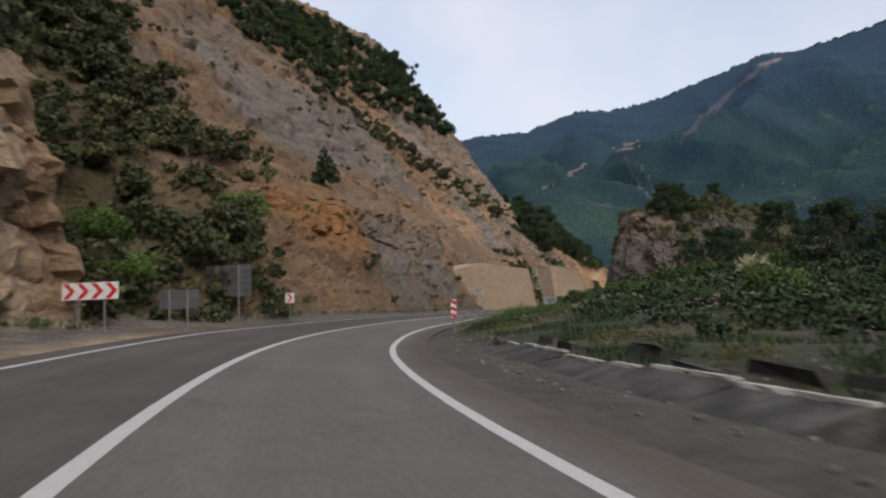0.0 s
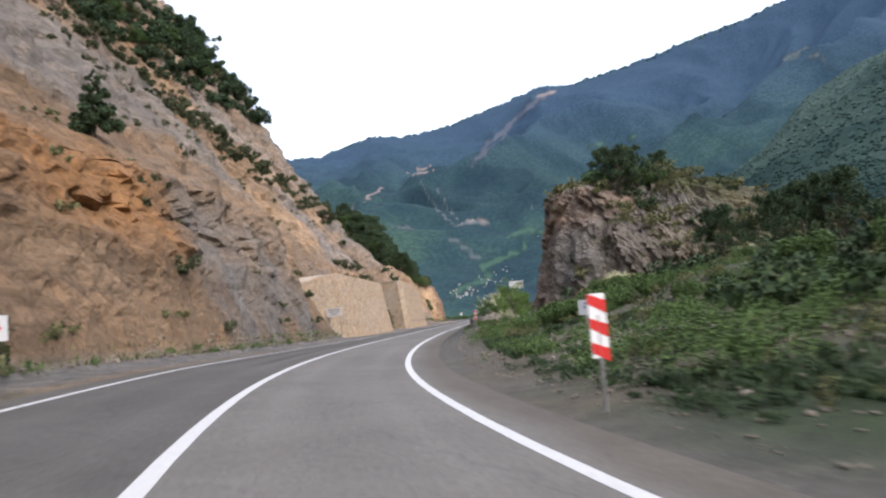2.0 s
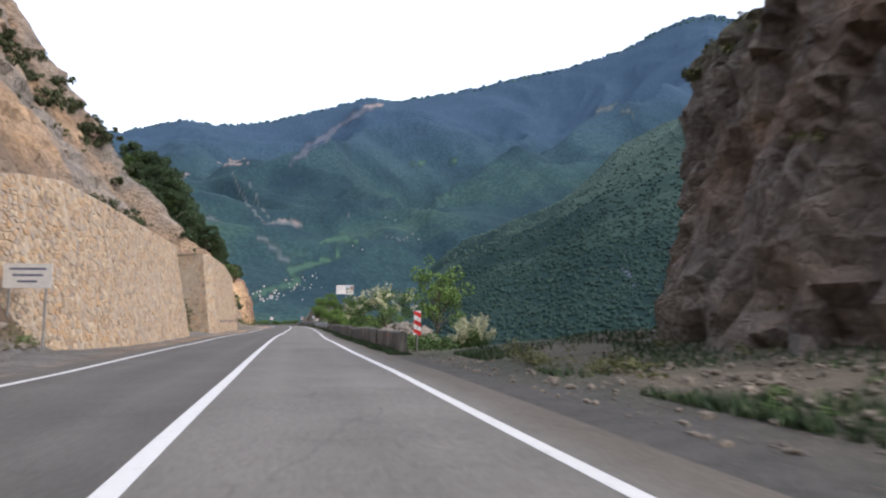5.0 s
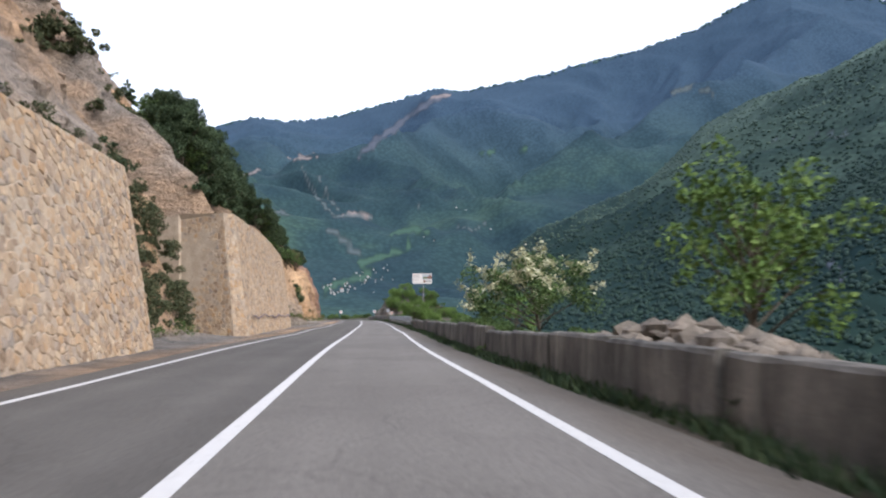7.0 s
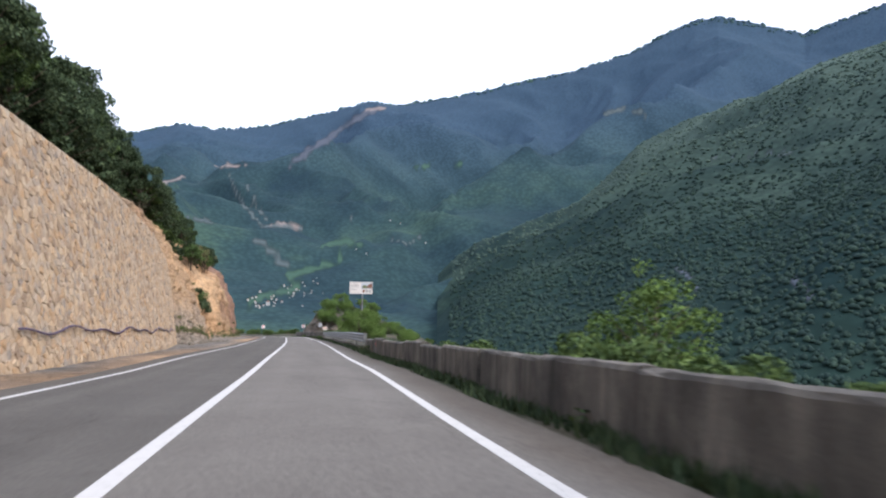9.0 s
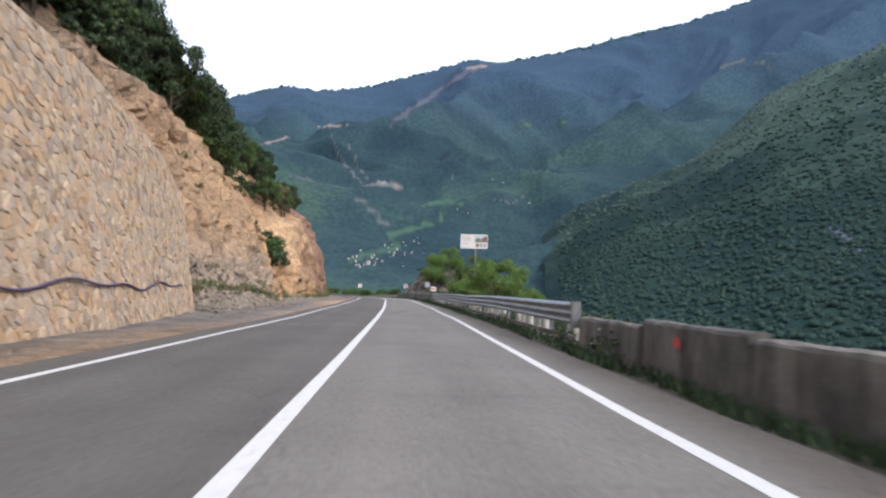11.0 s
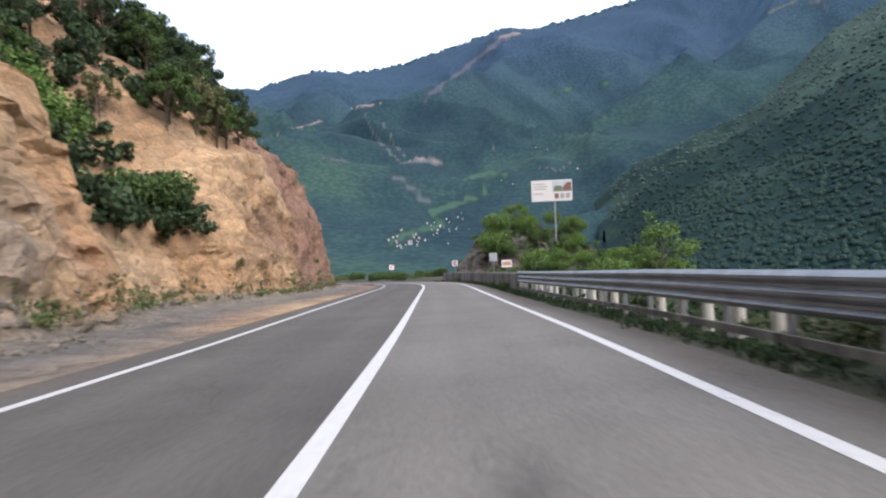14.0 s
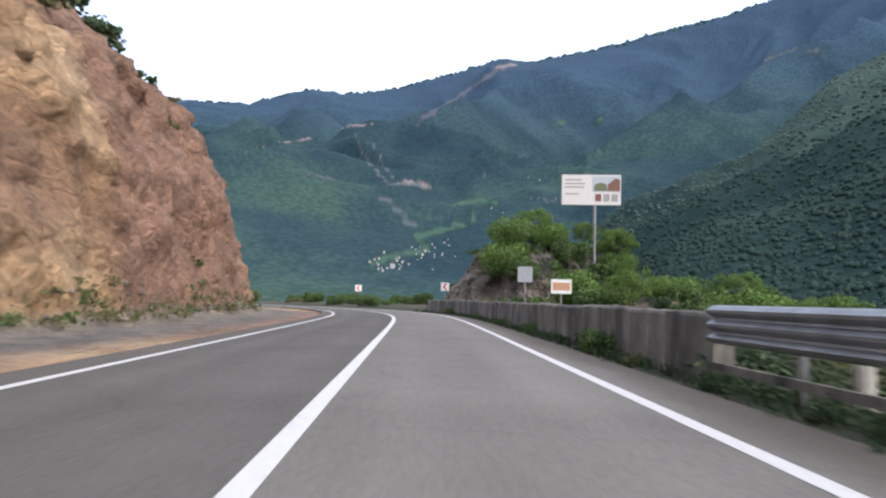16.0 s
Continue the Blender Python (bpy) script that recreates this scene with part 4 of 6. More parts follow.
def on_verge(s, d):
    i = int(np.clip(np.searchsorted(ss2, s), 0, len(ss2) - 1))
    z = float(np.interp(d, dd2, Zv[i]))
    for s0, d0, ds, dd, oz in OUTCROPS:
        q = (ds + s0 - s) ** 2 + (dd + d0 - d) ** 2
        k = np.unravel_index(np.argmin(q), q.shape)
        if q[k] < 0.6:
            z = max(z, float(oz[k]))
    x, y = road_xy(s, d)
    return float(x), float(y), z


def set_plant(kind, place, scale, label, group="", sink=0.1):
    m = pose(place[0], place[1], place[2] - sink, 0, 0, rng.rand() * 360) @ Matrix.Diagonal((scale, scale, scale * (0.85 + 0.3 * rng.rand()), 1))
    return plant(kind, m, label, group)


def scrub(name, spots, mat, label, seed, leaves=230, size=0.2):
    """Low tangled growth of many small irregular clumps, too many to count."""
    r = np.random.RandomState(seed)
    V, F, n = [], [], 0
    for x, y, z, sc in spots:
        lobes = [(x + sc * 0.8 * r.normal(), y + sc * 0.8 * r.normal(), z + sc * 0.55 * r.rand(), sc * (0.25 + 0.35 * r.rand())) for _ in range(5)]
        v, f = lobes_cloud(lobes, int(leaves * (0.5 + sc)), size * (0.6 + 0.35 * sc), r, 0.3)
        V.append(v)
        F.append(f + n)
        n += len(v)
    return tagged(placed(name, mesh_of(name, np.concatenate(V), np.concatenate(F), False), mat), label, "scrub", kind="stuff")


def hill_spots(n, s_range, z_range, size, dense, seed, power=1.0, skip=None):
    """Spots on the hill side, gathered in patches."""
    r = np.random.RandomState(seed)
    out = []
    while len(out) < n:
        s, z = s_range[0] + (s_range[1] - s_range[0]) * r.rand(), z_range[0] + (z_range[1] - z_range[0]) * r.rand() ** power
        if float(fbm(np.array(s / 7), np.array(z / 5), np.array(0.5), 3, seed)) < dense or (skip and skip(s, z)):
            continue
        x, y, zz, _ = on_hill(s, z)
        out.append((x, y, zz, size * (0.5 + r.rand())))
    return out


WALLS = lambda s, z: 113 < s < 146 and z < 9 or 160 < s < 206 and z < 9.5
scrub("scrub_gully", hill_spots(640, (42, 75), (0.4, 34), 1.2, -0.35, 5, 1.0, lambda s, z: s > 68 and z < 11 or s < 52 and z < 10.5), LEAF_SCRUB, "dark green scrub filling the gully", 301, 190, 0.22)
scrub("scrub_gully_light", hill_spots(300, (44, 76), (0.4, 34), 0.8, -0.2, 6, 1.0, lambda s, z: s > 67 and z < 10 or s < 52 and z < 11), LEAF_DRY, "brownish dry scrub in the gully", 302, 190, 0.2)
scrub("scrub_upper", hill_spots(430, (0, 76), (13, 56), 1.25, -0.2, 7), LEAF_SCRUB, "dark scrub on the upper slope", 303)
scrub("scrub_rock", hill_spots(120, (70, 200), (1, 40), 0.42, 0.12, 8, 1.0, WALLS), LEAF_SCRUB, "small dark shrubs scattered on the rock", 304, 150, 0.16)
scrub("scrub_rock_light", hill_spots(110, (70, 290), (1, 30), 0.36, 0.10, 9, 1.0, WALLS), LEAF_DRY, "small dry shrubs scattered on the rock", 305, 150, 0.15)
belt = np.random.RandomState(21)
scrub("scrub_belt", [(*on_hill(116 + 74 * f + 3 * belt.normal(), 34 - 21 * f + 2.2 * belt.normal())[:3], 0.5 + 0.6 * belt.rand()) for f in belt.rand(230)], LEAF_SCRUB, "belt of shrubs slanting down the slope", 306)
scrub("scrub_walls", [(*on_hill(146.5 + 18 * belt.rand(), 0.6 + 8.5 * belt.rand())[:3], 0.35 + 0.5 * belt.rand()) for _ in range(170)], LEAF_SCRUB, "green growth between the two stone walls", 307, 420, 0.10)
scrub("scrub_above_wall", [(*on_hill(160 + 46 * belt.rand(), 8.6 + 1.6 * belt.rand())[:3], 0.3 + 0.4 * belt.rand()) for _ in range(60)], LEAF_DARK, "low growth along the top of the long wall", 308, 180, 0.15)
scrub("scrub_toe", [(*on_hill(s, 0.12 + 0.5 * belt.rand())[:3], 0.16 + 0.28 * belt.rand()) for s in 30 + 262 * belt.rand(170) if not (116 < s < 146 or 163 < s < 206)], LEAF, "low weeds at the foot of the rock", 309, 110, 0.09)
scrub("scrub_toe_dry", [(*on_hill(s, 0.1 + 1.2 * belt.rand() ** 2)[:3], 0.16 + 0.3 * belt.rand()) for s in 204 + 88 * belt.rand(190) ** 1.6], LEAF_DRY, "dry weeds on the rubble", 310, 110, 0.09)
scrub("scrub_hollow", [(*on_hill(237.5 + 13.5 * belt.rand(), 3.4 + 9 * belt.rand())[:3], 0.65 + 0.6 * belt.rand()) for _ in range(130)], LEAF_DARK, "dark scrub in a hollow of the bluff", 311)
scrub("scrub_bluff_top", [(*on_hill(s, float(np.interp(s, [204, 225, 240, 255, 284], [14.5, 13, 10, 11.5, 13])) + 9 * belt.rand() ** 1.5)[:3], 0.6 + 0.7 * belt.rand()) for s in 204 + 80 * belt.rand(170)], LEAF_DARK, "dark undergrowth above the rock face", 312)

for k in range(8):
    set_plant(("bush_d", "bush_a")[k % 2], on_hill(50 + 20 * rng.rand(), 1 + 9 * rng.rand()), 0.9 + 0.6 * rng.rand(), "dense green bush in the gully", "bushes in the gully")
for k in range(12):
    set_plant(("tree_a", "tree_dry")[k % 2], on_hill(38 + 34 * rng.rand(), 16 + 26 * rng.rand()), 0.6 + 0.4 * rng.rand(), "small dark tree on the steep slope", "trees on the slope")
set_plant("pine", on_hill(89, 11.3), 1.1, "small dark pine on a rock ledge")
# the wooded crest
scrub("scrub_crest", [(*on_hill(106 + 64 * f, 37 + 17 * belt.rand() - 1.0 * f)[:3], 0.9 + 0.8 * belt.rand()) for f in belt.rand(330)], LEAF_DARK, "dense dark undergrowth on the wooded crest", 313, 240, 0.24)
for k in range(64):
    f = rng.rand()
    set_plant(("tree_a", "tree_b", "tree_dry")[k % 3], on_hill(112 + 60 * f, 41 + 10 * rng.rand() - 3 * f), 0.6 + 0.35 * rng.rand(), "dark broad-leaved tree on the crest", "trees on the crest")
# woods above the far wall and the last bluff
for k in range(44):
    s = 187 + 49 * rng.rand()
    top = float(np.interp(s, [187, 205, 212, 225, 236], [11, 12, 13.8, 11.8, 10.5]))
    set_plant(("tree_a", "tree_b", "tree_a", "pine")[k % 4], on_hill(s, top + 5.5 * rng.rand()), 0.95 + 0.5 * rng.rand(), "tall dark broad-leaved tree above the long wall", "trees above the bluff")
for k in range(70):
    s = 200 + 82 * rng.rand()
    top = float(np.interp(s, [198, 212, 225, 240, 255, 270, 284], [16, 15.5, 13.8, 10.5, 12, 13.5, 13.5]))
    set_plant(("tree_a", "tree_b", "tree_dry", "tree_a", "pine")[k % 5], on_hill(s, top + 10 * rng.rand() ** 1.5), (0.75 if s < 262 else 0.5) + 0.45 * rng.rand(), "dark broad-leaved tree above the rock face", "trees above the bluff")
for k in range(9):
    set_plant(("tree_a", "tree_b")[k % 2], on_hill(222 + 2.0 * k, 11.3 - 0.3 * k + 0.6 * rng.rand()), 0.95 + 0.3 * rng.rand(), "dark tree on the brink of the rock face", "trees above the bluff")
for k in range(9):
    set_plant(("tree_b", "tree_a", "tree_dry")[k % 3], on_hill(247 + 2.1 * k, 9.4 + 0.8 * rng.rand()), 0.65 + 0.3 * rng.rand(), "slender tree on the brink of the rock face", "trees above the bluff")
for k in range(5):
    set_plant(("bush_d", "bush_a")[k % 2], on_hill(241 + 8 * rng.rand(), 3.5 + 5 * rng.rand()), 1.3 + 0.4 * rng.rand(), "rounded green bush in a hollow of the bluff", "bushes in the hollow")

# the valley side
def verge_spots(n, s_range, d_range, size, seed, power=1.2, dense=-0.2):
    r = np.random.RandomState(seed)
    out = []
    while len(out) < n:
        s, d = s_range[0] + (s_range[1] - s_range[0]) * r.rand(), d_range[0] + (d_range[1] - d_range[0]) * r.rand() ** power
        if float(fbm(np.array(s / 5), np.array(d / 4), np.array(0.5), 3, seed)) > dense:
            out.append((*on_verge(s, d), size * (0.45 + r.rand())))
    return out


scrub("scrub_bank", verge_spots(310, (58, 98), (6.9, 19), 0.5, 401, 1.0, -0.06), LEAF, "tangled green weeds on the rubble bank", 321, 420, 0.048)
scrub("scrub_delineator", verge_spots(70, (55.5, 72), (6.0, 8.4), 0.26, 409, 1.0, 0.0), LEAF_DARK, "dark weeds among rubble beside the delineator", 332, 330, 0.045)
scrub("scrub_bank_bright", verge_spots(150, (58, 100), (6.8, 18), 0.34, 402, 1.4, 0.0), LEAF, "green weeds on the rubble bank", 322, 300, 0.05)
scrub("scrub_bank_dry", verge_spots(260, (24, 110), (7.0, 24), 0.36, 403, 1.2, 0.0), LEAF_DRY, "dry scrub on the rough ground", 323, 300, 0.055)
scrub("scrub_lot", verge_spots(330, (38, 90), (12, 34), 0.7, 404, 1.0, -0.1), LEAF_DARK, "dark scrub on the rough ground", 324, 220, 0.15)
scrub("scrub_outcrop_dark", verge_spots(150, (90, 116), (17, 34), 0.7, 415, 1.0, -0.1), LEAF_DARK, "dark scrub on the outcrop's slopes", 335, 230, 0.15)
scrub("scrub_outcrop", verge_spots(200, (93, 118), (13, 32), 0.6, 405, 1.0), LEAF_DRY, "dry scrub on top of the outcrop", 325, 200, 0.14)
scrub("scrub_rail", [(*on_verge(186 + 82 * belt.rand(), 6.0 + 5 * belt.rand() ** 1.3), 0.35 + 0.35 * belt.rand()) for _ in range(260)], LEAF_DARK, "dark tangled growth behind the guard rail", 327, 220, 0.09)
scrub("scrub_rail_foot", [(*on_verge(190 + 112 * belt.rand(), 4.95 + 0.5 * belt.rand()), 0.13 + 0.16 * belt.rand()) for _ in range(420)], LEAF_DARK, "dark weeds at the foot of the guard rail", 330, 260, 0.05)
scrub("scrub_rail_green", [(*on_verge(186 + 82 * belt.rand(), 5.7 + 3 * belt.rand()), 0.3 + 0.3 * belt.rand()) for _ in range(120)], LEAF_SCRUB, "green weeds behind the guard rail", 328, 200, 0.08)
scrub("scrub_parapet", [(*on_verge(119 + 68 * belt.rand(), 6.0 + 4 * belt.rand() ** 1.3), 0.35 + 0.35 * belt.rand()) for _ in range(170)], LEAF, "green growth behind the parapet", 329, 220, 0.09)
scrub("scrub_knob", verge_spots(120, (290, 318), (8, 28), 0.6, 406, 1.0), LEAF, "green scrub over the rock knob", 326, 220, 0.14)
for k in range(26):
    s, d = 64 + 42 * rng.rand(), 13.0 + 9 * rng.rand()
    set_plant(("bush_a", "bush_b", "blossom_bush", "bush_c")[k % 4], on_verge(s, d), 0.4 + 0.45 * rng.rand(), "tangled green shrub on the rubble bank", "shrubs on the bank")
for k in range(40):
    s, d = 60 + 36 * rng.rand(), 7.8 + 7 * rng.rand()
    if 60 < s < 74.5 and d < 11:
        s += 13
    set_plant(("bush_c", "bush_a", "bush_b")[k % 3], on_verge(s, d), 0.35 + 0.4 * rng.rand(), "lush green shrub on the rubble bank", "shrubs on the bank")
for k in range(22):
    s, d = 30 + 38 * rng.rand(), 15 + 18 * rng.rand()
    set_plant(("bush_c", "bush_b", "bush_b", "bush_a")[k % 4], on_verge(s, d), 0.6 + 0.6 * rng.rand(), "green shrub on the rough ground", "shrubs on rough ground")
for s, d, sc, kd in ((102, 17.2, 0.62, "tree_a"), (103.5, 18.6, 0.55, "tree_b"), (104, 18.2, 0.62, "tree_a"), (103, 20.5, 0.55, "tree_dry"), (106, 16.8, 0.5, "tree_a"), (101, 25, 0.6, "tree_dry"), (98, 28, 0.7, "tree_b"), (92, 27, 0.65, "tree_dry"),
                     (86, 25, 0.7, "tree_dry"), (95, 32, 0.8, "tree_a"), (80, 28, 0.7, "tree_a"), (70, 30, 0.7, "tree_a"), (60, 33, 0.7, "tree_a"), (50, 36, 0.8, "tree_b"), (84, 22, 0.6, "tree_a"), (78, 21, 0.6, "tree_a"), (88, 19.5, 0.5, "tree_a"), (73, 24, 0.65, "tree_a"), (66, 26, 0.6, "tree_a"), (90, 23, 0.6, "tree_a"), (110, 22, 0.5, "tree_a")):
    set_plant(kd, on_verge(s, d), sc, "green tree on the rock outcrop", "trees on the outcrop")
# behind the parapet
set_plant("blossom", on_verge(147, 8.2), 0.9, "small tree covered in cream blossom behind the parapet")
set_plant("blossom_bush", on_verge(121, 8.5), 0.9, "blossoming bush behind the parapet")
set_plant("blossom_bush", on_verge(124, 9.2), 0.8, "blossoming bush behind the parapet")
set_plant("young_tree", on_verge(133.5, 9.5), 0.82, "young yellow-green tree behind the parapet")
set_plant("young_tree", on_verge(163, 10.0), 0.8, "young yellow-green tree behind the parapet")
for s, d, sc in ((118.0, 5.0, 0.42), (117.4, 5.3, 0.34), (118.9, 4.95, 0.3)):
    set_plant("bush_b", on_verge(s, d), sc, "low dark bush at the broken end of the parapet", "bushes at the parapet end")
for s, d, sc in ((144.5, 7.2, 0.62), (146.5, 6.9, 0.55), (149.0, 7.4, 0.6), (152.0, 7.0, 0.5), (156.0, 8.0, 0.7), (160.0, 7.6, 0.6)):
    set_plant("bush_a", on_verge(s, d), sc, "green bush behind the concrete parapet", "bushes behind the parapet")
for k in range(20):
    s = 140 + 46 * rng.rand()
    set_plant(("bush_a", "bush_b", "bush_c")[k % 3], on_verge(s, 6.6 + 3.5 * rng.rand()), 0.4 + 0.45 * rng.rand(), "green bush behind the concrete parapet", "bushes behind the parapet")
for kd, s, d, sc in (("tree_c", 219.2, 7.2, 0.8), ("tree_c", 221.0, 8.4, 0.62), ("young_tree", 242.5, 9.6, 0.75)):
    set_plant(kd, on_verge(s, d), sc, "leafy green tree behind the guard rail", "trees behind the rail")
for k in range(15):
    set_plant(("bush_b", "bush_c", "bush_a")[k % 3], on_verge(250 + 3 * k + 2 * rng.rand(), 4.92 + 0.15 * rng.rand()), 0.28 + 0.22 * rng.rand(), "low dark bush at the foot of the parapet", "bushes at the parapet foot")
for k in range(24):
    s = 190 + 78 * rng.rand()
    set_plant(("bush_c", "bush_b", "bush_b")[k % 3], on_verge(s, 6.8 + 4 * rng.rand()), 0.4 + 0.4 * rng.rand(), "green bush behind the guard rail", "bushes behind the rail")
# round the billboard and beyond the bend
for k in range(30):
    s, d = 268 + 36 * rng.rand(), 10 + 12 * rng.rand()
    set_plant(("bush_d", "bush_a", "tree_c", "bush_b")[k % 4], on_verge(s, d), 0.6 + 0.4 * rng.rand(), "green bush round the billboard knoll", "bushes on the knoll")
for k in range(44):
    s, d = 281 + 19 * rng.rand(), 10.5 + 16 * rng.rand()
    set_plant(("bush_a", "bush_b", "bush_c", "bush_a", "bush_b", "bush_d")[k % 6], on_verge(s, d), 0.6 + 0.55 * rng.rand(), "dense green bush covering the knoll", "bushes on the knoll", 0.35)
for k in range(46):
    s, d = 308 + 28 * rng.rand(), 6.5 + 16 * rng.rand()
    set_plant(("bush_a", "bush_b", "bush_a", "bush_c")[k % 4], on_verge(s, d), 0.6 + 0.4 * rng.rand(), "green roadside bush beyond the bend", "bushes beyond the bend")


# ---------------------------------------------------------------- grass, rubble (uncountable)
def grass(name, places, n, height, mat, label, seed):
    r = np.random.RandomState(seed)
    pts = np.array([places(r) for _ in range(n)])
    a, h = r.rand(n) * 6.28, height * (0.4 + 0.9 * r.rand(n))
    side = np.stack([np.cos(a), np.sin(a), 0 * a], -1) * (0.02 + 0.02 * r.rand(n))[:, None]
    lean = np.stack([r.normal(size=n), r.normal(size=n), 0 * a], -1) * 0.35 * h[:, None]
    tip = pts + lean + np.stack([0 * a, 0 * a, h], -1)
    me = mesh_of(name, np.stack([pts - side, pts + side, tip], 1).reshape(-1, 3), np.arange(3 * n).reshape(n, 3), False)
    return tagged(placed(name, me, mat), label, "grass", kind="stuff")


def edge_grass(r):
    s = 118 + 72 * r.rand() if r.rand() < 0.85 else 190 + 105 * r.rand()
    d = 4.75 + 0.35 * r.rand() + 0.25 * math.sin(s * 0.9) * r.rand()
    return on_road(s, d)


def on_road(s, d):
    x, y = road_xy(s, d)
    return float(x), float(y), float(road_z(s, d)) - 0.03


def bank_grass(r):
    while True:
        s = 22 + 94 * r.rand()
        d = (7.2 if s < 58 else 6.5) + 15 * r.rand() ** 1.8
        if math.sin(s * 0.9 + 1.3 * math.sin(d)) + math.sin(d * 1.3 + 2 * math.sin(s * 0.31)) + r.rand() > 0.7:
            break
    i = int(np.searchsorted(ss2, s))
    x, y = road_xy(s, d)
    return float(x), float(y), float(np.interp(d, dd2, Zv[i])) - 0.03


def toe_grass(r):
    s = 30 + 262 * r.rand()
    p = on_hill(s, 0.12 + 0.7 * r.rand() ** 2)
    return p[0], p[1], p[2] - 0.03


grass("grass_edge", edge_grass, 7000, 0.2, LEAF_DARK, "rough green grass along the foot of the parapet", 5)
grass("grass_bank", bank_grass, 40000, 0.17, LEAF_DARK, "rough grass on the rubble bank", 6)
grass("grass_toe", toe_grass, 9000, 0.28, LEAF_DRY, "dry grass at the foot of the rock", 7)


def rubble(name, places, n, size, mat, label, seed):
    r = np.random.RandomState(seed)
    bm = bmesh.new()
    bmesh.ops.create_icosphere(bm, subdivisions=1, radius=1)
    base = np.array([v.co for v in bm.verts])
    tri = np.array([[v.index for v in f.verts] for f in bm.faces])
    bm.free()
    V, F = [], []
    for k in range(n):
        p, sc = places(r), size * (0.25 + 1.1 * r.rand() ** 3)
        q = base * (0.65 + 0.6 * r.rand(len(base), 1)) * np.array((1, 0.6 + 0.5 * r.rand(), 0.45 + 0.35 * r.rand())) * sc
        a = r.rand() * 6.28
        rot = np.array([[math.cos(a), -math.sin(a), 0], [math.sin(a), math.cos(a), 0], [0, 0, 1]])
        V.append(q @ rot.T + np.array(p) + np.array((0, 0, sc * 0.25)))
        F.append(tri + k * len(base))
    me = mesh_of(name, np.concatenate(V), np.concatenate(F), False)
    return tagged(placed(name, me, mat), label, "rubble", kind="stuff")


def stone_material(name, by_island):
    mat, nt, links, b = material(name, 0.92)
    rnd = nt.new("ShaderNodeNewGeometry").outputs["Random Per Island"] if by_island else nt.new("ShaderNodeObjectInfo").outputs["Random"]
    c = coords_of(nt, links)
    base = ramp(nt, links, rnd, [(0.0, (0.25, 0.18, 0.125)), (0.2, (0.44, 0.325, 0.215)), (0.4, (0.35, 0.285, 0.225)), (0.6, (0.50, 0.385, 0.265)), (0.8, (0.42, 0.275, 0.155)), (1.0, (0.29, 0.245, 0.205))])
    grain = noise_of(nt, links, 7, 6, 0.7, c)
    links.new(mix(nt, links, "MULTIPLY", 0.9, base, ramp(nt, links, grain, [(0.3, (0.7,) * 3), (0.7, (1.12,) * 3)])), b.inputs["Base Color"])
    bump(nt, links, b, grain, 0.6, 0.04)
    return mat


STONE, STONES = stone_material("wall_stone", False), stone_material("wall_stones_joined", True)
RUBBLE = mottled("rubble_stone", [(0.3, (0.12, 0.102, 0.085)), (0.5, (0.20, 0.17, 0.138)), (0.7, (0.31, 0.255, 0.20))], 1.2, 12, 0.95, 0, 0.4, 0.02, 0.35)


def toe_rubble(r):
    s = 30 + 260 * r.rand()
    p = on_hill(s, 0.08 + 1.0 * r.rand() ** 3)
    return p[0], p[1], p[2]


def talus(r):
    s = 205 + 26 * r.rand() ** 1.4
    k = int(np.searchsorted(ss, s))
    foot = float(np.interp(s, cut_s, cut_v[:, 0]))
    d = -foot - 0.2 + 3.6 * r.rand() ** 1.4
    x, y = road_xy(s, d)
    return float(x), float(y), float(np.interp(-d, -Dn[k, :5], Zn[k, :5])) + 0.35 * r.rand() * max(0.0, 1 - abs(d + foot) / 2)


def bank_rubble(r):
    s, d = 24 + 92 * r.rand(), 5.4 + 5 * r.rand() ** 1.6
    i = int(np.searchsorted(ss2, s))
    x, y = road_xy(s, d)
    return float(x), float(y), float(np.interp(d, dd2, Zv[i]))


def mound(r):
    s, d = 128 + 9 * r.rand(), 6.3 + 2.4 * r.rand()
    x, y = road_xy(s, d)
    return float(x), float(y), 0.85 * max(0.0, 1 - ((s - 132.5) / 5) ** 2) * max(0, 1 - ((d - 7.4) / 1.7) ** 2)


rubble("rubble_toe", toe_rubble, 1700, 0.15, RUBBLE, "loose tan stones at the foot of the rock", 11)
rubble("rubble_talus", talus, 1700, 0.13, RUBBLE, "slide of broken grey and tan stones", 12)
rubble("rubble_bank", bank_rubble, 2600, 0.055, RUBBLE, "loose stones along the verge", 13)
def lot_heap(r):
    """Heaps of tan spoil on the rough ground."""
    hs, hd, hr = ((47, 15, 3.2), (53, 20, 3.8), (58, 13, 2.6), (42, 22, 3.5), (64, 18, 3.0), (36, 17, 2.5))[r.randint(6)]
    a, q = r.rand() * 6.28, math.sqrt(r.rand())
    x, y, z = on_verge(hs + hr * 1.3 * q * math.cos(a), hd + hr * q * math.sin(a))
    return x, y, z + 0.7 * (1 - q * q) - 0.1


rubble("rubble_heaps", lot_heap, 1100, 0.12, RUBBLE, "heaps of pale tan spoil on the rough ground", 15)
def scree(r):
    """Broken rock fallen from the outcrop."""
    while True:
        s, d = 56 + 58 * r.rand(), (6.0 if r.rand() < 0.3 else 7.4) + 8 * r.rand()
        if math.sin(s * 0.45) + math.sin(d * 0.8 + s * 0.2) + 1.2 * r.rand() > 0.5:
            return on_verge(s, d)


def shoulder_scree(r):
    """Broken rock lying on the outcrop's sloping shoulder."""
    s, d = 86 + 12 * r.rand(), 12.5 + 8.5 * r.rand()
    return on_verge(s + 0.35 * (d - 12.5), d)


